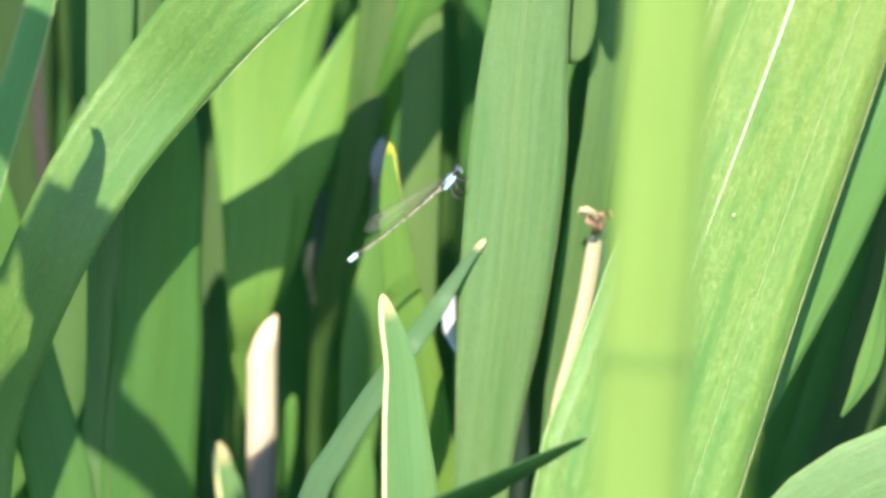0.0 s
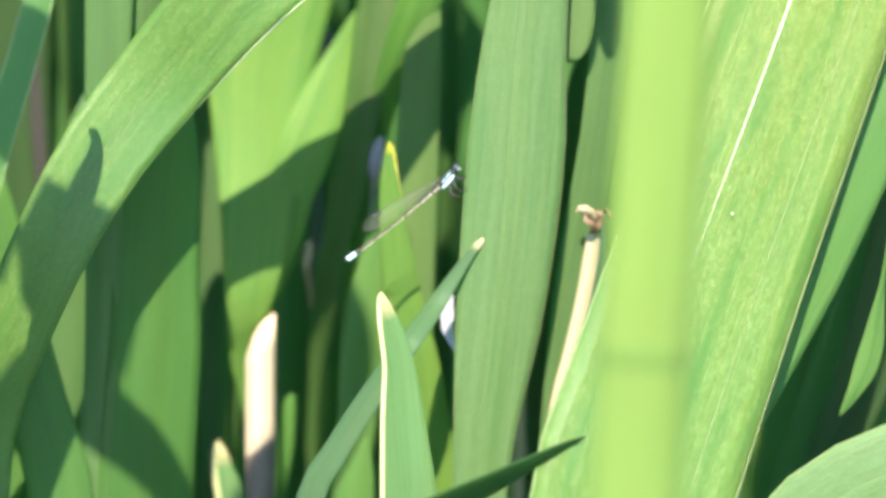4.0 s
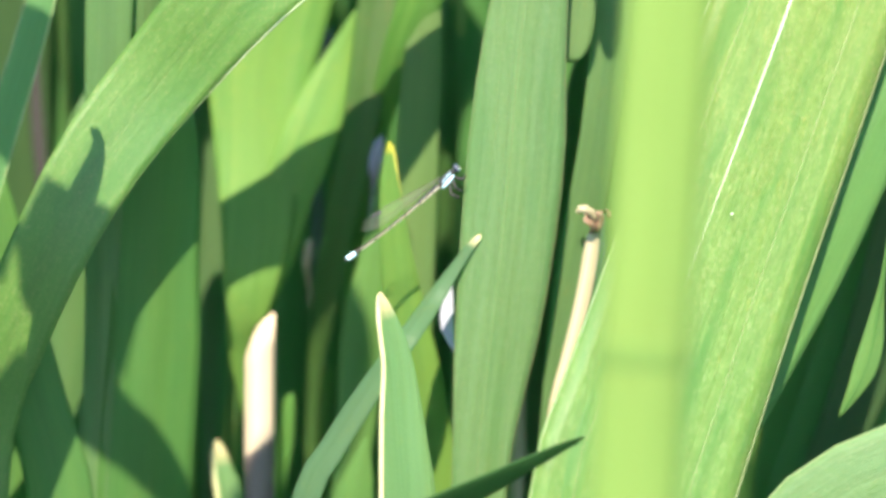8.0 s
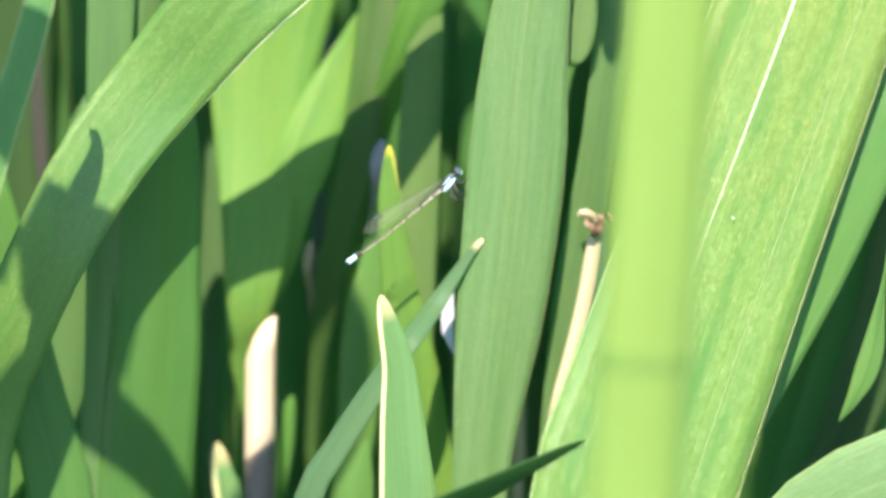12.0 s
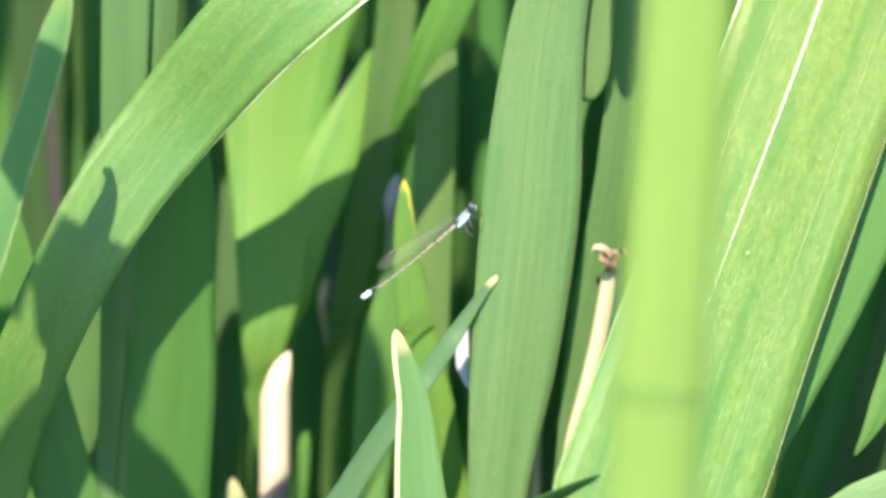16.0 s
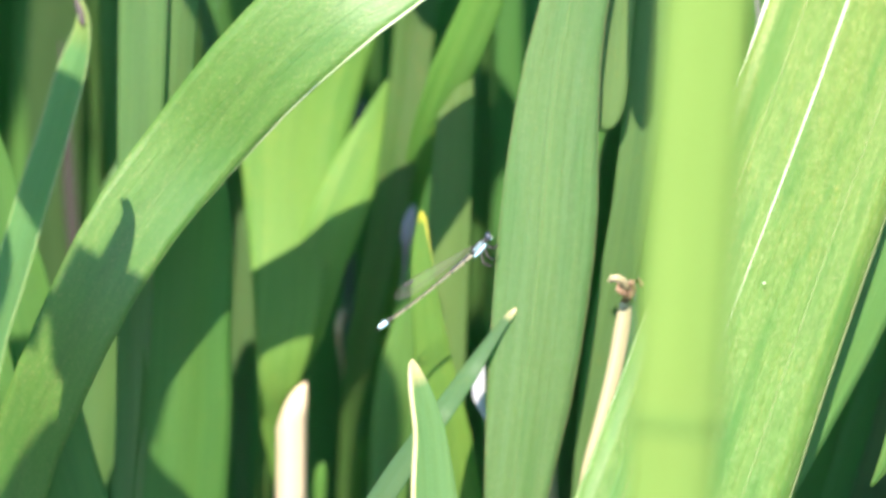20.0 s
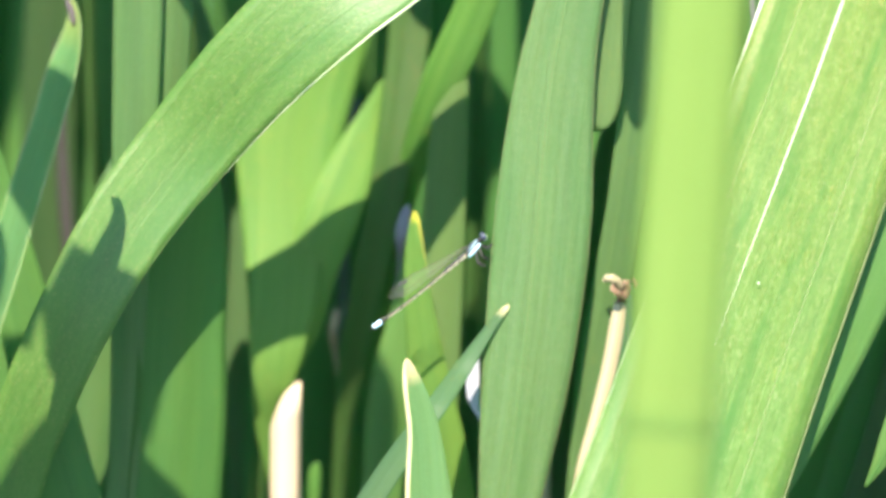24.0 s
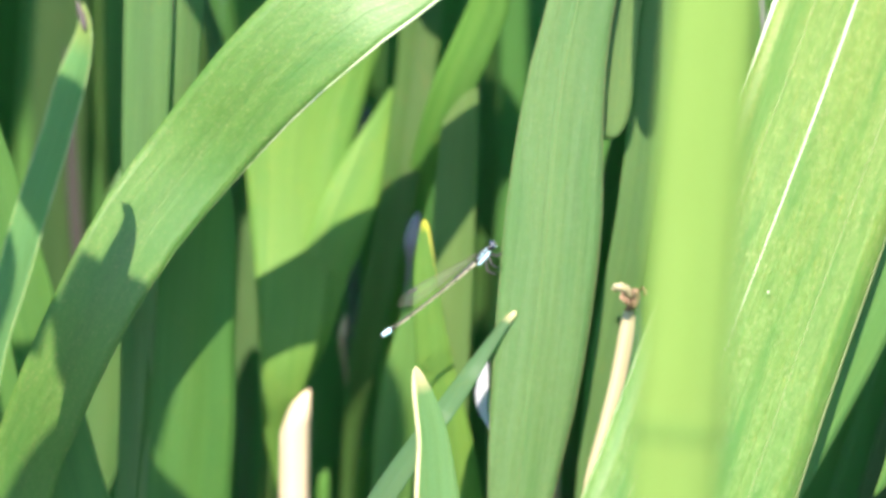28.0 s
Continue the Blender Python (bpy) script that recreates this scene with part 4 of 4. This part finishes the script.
def damselfly():
    """Built along +x (tail at the origin, head ahead) and then turned into place. Metres."""
    tail, neck = Vector((-19.6, -2.4, 417.6)) / 1000, Vector((-0.5, -1.7, 433.0)) / 1000
    ahead = (neck - tail).normalized()
    side = Vector((0, -1, 0))
    upward = (side.cross(ahead)).normalized()
    if upward.z < 0:
        upward = -upward
    side = upward.cross(ahead).normalized()
    thing = tagged(new("damselfly"), "slender blue-and-black damselfly with folded clear wings clinging to a leaf", "damselfly")
    thing.matrix_world = Matrix((ahead, side, upward)).transposed().to_4x4()
    thing.location = tail
    length = (neck - tail).length
    sway = lambda x: -.0004 * math.sin(math.pi * x / length)  # slight sag of the abdomen
    cuts = [0, .022, .052, .105, .150, .30, .46, .62, .78, .92, 1.0]
    for k in range(10):
        a, c = cuts[k] * length, cuts[k + 1] * length - .00006
        r = .00052 if k in (1, 2) else (.00034 if k == 0 else (.00046 if k in (3, 8) else (.00054 if k == 9 else .00029)))
        xs = np.linspace(a, c, 7)
        rad = [r * (.86 if i in (0, 6) else (1.10 if i == 5 else 1.0)) for i in range(7)]
        colour = SKY if k in (1, 2) else (BRONZE if k == 3 else PALE)
        if k == 0:
            colour = BLACK
        seg = tube("abdomen_segment", [(x, 0, sway(x)) for x in xs], rad, colour, thing, 14)
        if k > 2:
            # dark plate over the back of the segment
            verts, faces = [], []
            for x, rr in zip(xs, rad):
                for j in range(9):
                    t = math.pi * j / 8
                    verts.append((x, math.cos(t) * rr * 1.12, sway(x) + math.sin(t) * rr * 1.15))
            n = len(verts) // 9
            for i in range(n - 1):
                for j in range(8):
                    faces.append((i * 9 + j, i * 9 + j + 1, (i + 1) * 9 + j + 1, (i + 1) * 9 + j))
            plate = mesh_object("dorsal_plate", verts, faces, BRONZE if k < 8 else BLACK, seg, label="dark bronze back plate")
            sol = plate.modifiers.new("thick", "SOLIDIFY")
            sol.thickness = .00006
            # dark ring where it meets the segment behind
            tube("joint", [(a - .00004, 0, sway(a)), (a + .00012, 0, sway(a)), (a + .00028, 0, sway(a))], [r * .95, r * 1.12, r * .95], BLACK, seg, 12, "dark joint")
    # thorax
    tx = length + .0021
    lean = Matrix.Rotation(radians(-12), 4, "Y")
    thorax = part("thorax", ball(.00108, (tx, 0, .0001), (2.1, .9, .95), lean), BLACK, thing, "black thorax with pale blue sides and stripes")
    for s in (-1, 1):
        part("side_panel", ball(.00104, (tx - .0001, s * .00026, -.00044), (1.9, .78, .50), lean), SKY, thorax, "pale blue side of the thorax")
        part("pale_stripe", ball(.00085, (tx + .0002, s * .00082, .00052), (1.9, .30, .13), lean), SKY, thorax, "narrow pale blue stripe")
    part("prothorax", ball(.0006, (tx + .0021, 0, .0004), (1.0, .9, .9)), BLACK, thing)
    # head with two eyes set wide
    hx, hz = tx + .0029, .00050
    head = part("head", ball(.00085, (hx, 0, hz), (.75, 1.35, .9)), BLACK, thing, "black head with a pale face")
    for s in (-1, 1):
        part("eye", ball(.00075, (hx + .0001, s * .00125, hz + .0001), (.9, .85, 1.1)), EYE, head, "dark glossy eye with blue below")
        part("eye_spot", ball(.00028, (hx + .0003, s * .00145, hz - .0004), (.9, .85, .8)), SKY, head)
        tube("antenna", [(hx + .0005, s * .0003, hz + .0004), (hx + .0011, s * .0006, hz + .0010)], [.00005, .00002], BLACK, head, 6)
    part("face", ball(.00045, (hx + .0005, 0, hz - .00035), (.7, 1.3, .8)), FACE, head, "yellow-green face")
    # legs reach forward to the leaf's edge
    for s in (-1, 1):
        for k, (fx, knee, foot_at) in enumerate(((.0016, (.0022, -.0016), (.0035, -.0018)), (.0009, (.0004, -.0024), (.0010, -.0038)), (.0001, (-.0012, -.0028), (-.0003, -.0045)))):
            leg = tube("leg", [(tx + fx, s * .0004, -.0007), (tx + fx + (knee[0] - fx) * .6, s * .0012, knee[1] * .7), (tx + knee[0], s * .0016, knee[1]), ], [.0002, .00019, .00015], LEG, thing, 8)
            tube("shin", [(tx + knee[0], s * .0016, knee[1]), (tx + (knee[0] + foot_at[0]) / 2, s * .0013, (knee[1] + foot_at[1]) / 2 - .0002), (tx + foot_at[0], s * .0008, foot_at[1])], [.00015, .00013, .00008], LEG, leg, 8)
    # four wings folded over the back
    for k, (y, tip_x, lift) in enumerate(((-.0003, .0066, .0028), (.0003, .0068, .0027), (-.0006, .0080, .0024), (.0006, .0082, .0023))):
        root = Vector((tx - .0008, y * .6, .0011))
        tip = Vector((tip_x, y * 1.6, lift))
        axis = tip - root
        verts, faces = [], []
        m = 16
        for i in range(m + 1):
            t = i / m
            broad = .0027 * (.10 + .90 * min(1, t * 1.5) ** 1.2) * math.sqrt(max(0, 1 - max(0, (t - .82) / .18) ** 2)) + .00008
            c = root + axis * t
            for u in (-.5, -.17, .17, .5):
                verts.append(c + Vector((0, y * .05, u * broad)) + Vector((0, .00004 * ((i + int(u * 6)) % 2), 0)))
        for i in range(m):
            for j in range(3):
                faces.append((i * 4 + j, i * 4 + j + 1, (i + 1) * 4 + j + 1, (i + 1) * 4 + j))
        wing = mesh_object("wing", verts, faces, WING, thing, label="clear folded wing with dark veins", smooth=False)
        for u in (0, 3, 1):
            tube("vein", [Vector(verts[i * 4 + u]) for i in range(m + 1)], [.00002] * (m + 1), BRONZE, wing, 5)
        cell = Vector(verts[13 * 4 + 3])
        part("wing_spot", ball(.0003, cell - Vector((0, 0, .0003)), (1.7, .2, .9)), BLACK, wing, "dark spot near the wing tip")
    return thing


fly = damselfly()

def sway(thing, reach, rows):
    """A leaf leans in the breeze: seconds, millimetres sideways and up at its visible end, which is `reach` metres over its base."""
    home = thing.matrix_basis.copy()
    walk(thing, [(t, Matrix.Translation((0, 0, dz / 1000)) @ home @ pose(0, 0, 0, 0, math.degrees(dx / 1000 / reach))) for t, dx, dz in rows])


def motions():
    sway(bent_leaf, 0.42, [(0, 0.03, -0.02), (1, 0.15, -0.08), (2, 0.17, -0.25), (3, 0.11, -0.26), (3.5, 0.11, -0.17), (5.5, -0.53, 0.25), (6.5, -0.54, 0.38), (7.5, -0.56, 0.48), (8.5, -0.51, 0.64), (9.5, -0.44, 0.74), (10.5, -0.38, 0.75), (11.5, -0.27, 0.60), (12.5, -0.23, 0.48), (14.5, -0.38, 0.29), (15.5, -0.32, 0.18), (16.5, -0.31, -0.02), (17.5, -0.16, -0.11), (18.5, 0.01, -0.21), (19.5, 0.16, -0.23), (20.5, 0.20, -0.35), (21.5, 0.30, -0.33), (23.5, -0.05, 0.20), (24.5, -0.26, 0.38), (25.5, -0.41, 0.49), (26.5, -0.64, 0.58), (27.5, -0.65, 0.72), (28, -0.67, 0.73)])
    sway(hanging_leaf, 0.45, [(0, -0.04, -0.07), (1, -0.13, -0.19), (2, -0.24, -0.29), (3, -0.26, -0.41), (3.5, -0.24, -0.41), (5.5, 0.18, -0.27), (6.5, 0.27, -0.28), (7.5, 0.21, -0.47), (8.5, 0.18, -0.37), (9.5, 0.02, -0.47), (10.5, -0.13, -0.43), (11.5, -0.29, -0.50), (12.5, -0.36, -0.42), (14.5, -0.45, -0.50), (15.5, -0.49, -0.92), (16.5, -0.31, -0.99), (17.5, -0.22, -1.26), (18.5, -0.13, -1.40), (19.5, -0.14, -1.31), (20.5, -0.20, -1.09), (21.5, -0.38, -1.23), (23.5, -0.86, -1.21), (24.5, -0.91, -1.22), (25.5, -0.80, -1.02), (26.5, -0.86, -0.95), (27.5, -0.79, -0.89), (28, -0.75, -0.88)])
    sway(tip_leaf_a, 0.44, [(0, 0.02, 0.05), (1, 0.09, 0.07), (2, 0.11, 0.03), (3, 0.22, -0.02), (3.5, 0.27, -0.06), (5.5, 0.37, -0.10), (6.5, 0.38, -0.07), (7.5, 0.41, -0.11), (8.5, 0.26, -0.13), (9.5, 0.10, -0.18), (10.5, 0.07, -0.18), (11.5, -0.07, -0.15), (12.5, -0.15, -0.23), (14.5, -0.08, -0.12), (15.5, 0.00, -0.08), (16.5, 0.15, -0.10), (17.5, 0.29, -0.15), (18.5, 0.27, -0.15), (19.5, 0.25, -0.23), (20.5, 0.31, -0.13), (21.5, 0.28, -0.19), (23.5, 0.03, -0.34), (24.5, -0.07, -0.27), (25.5, -0.10, -0.24), (26.5, -0.04, -0.28), (27.5, -0.01, -0.28), (28, 0.01, -0.32)])
    sway(tip_leaf_b, 0.41, [(0, -0.03, -0.02), (1, -0.04, -0.10), (2, -0.04, -0.09), (3, -0.06, 0.01), (3.5, -0.07, 0.05), (5.5, -0.18, 0.07), (6.5, -0.18, 0.06), (7.5, -0.17, 0.02), (8.5, -0.18, 0.05), (9.5, -0.16, 0.11), (10.5, -0.10, 0.05), (11.5, -0.07, 0.08), (12.5, -0.14, 0.11), (14.5, -0.05, 0.11), (15.5, -0.09, 0.18), (16.5, -0.10, 0.25), (17.5, -0.07, 0.16), (18.5, -0.10, 0.15), (19.5, -0.13, 0.23), (20.5, -0.11, 0.27), (21.5, -0.11, 0.27), (23.5, -0.08, 0.35), (24.5, -0.06, 0.30), (25.5, -0.08, 0.33), (26.5, -0.07, 0.36), (27.5, -0.10, 0.37), (28, -0.09, 0.37)])


motions()
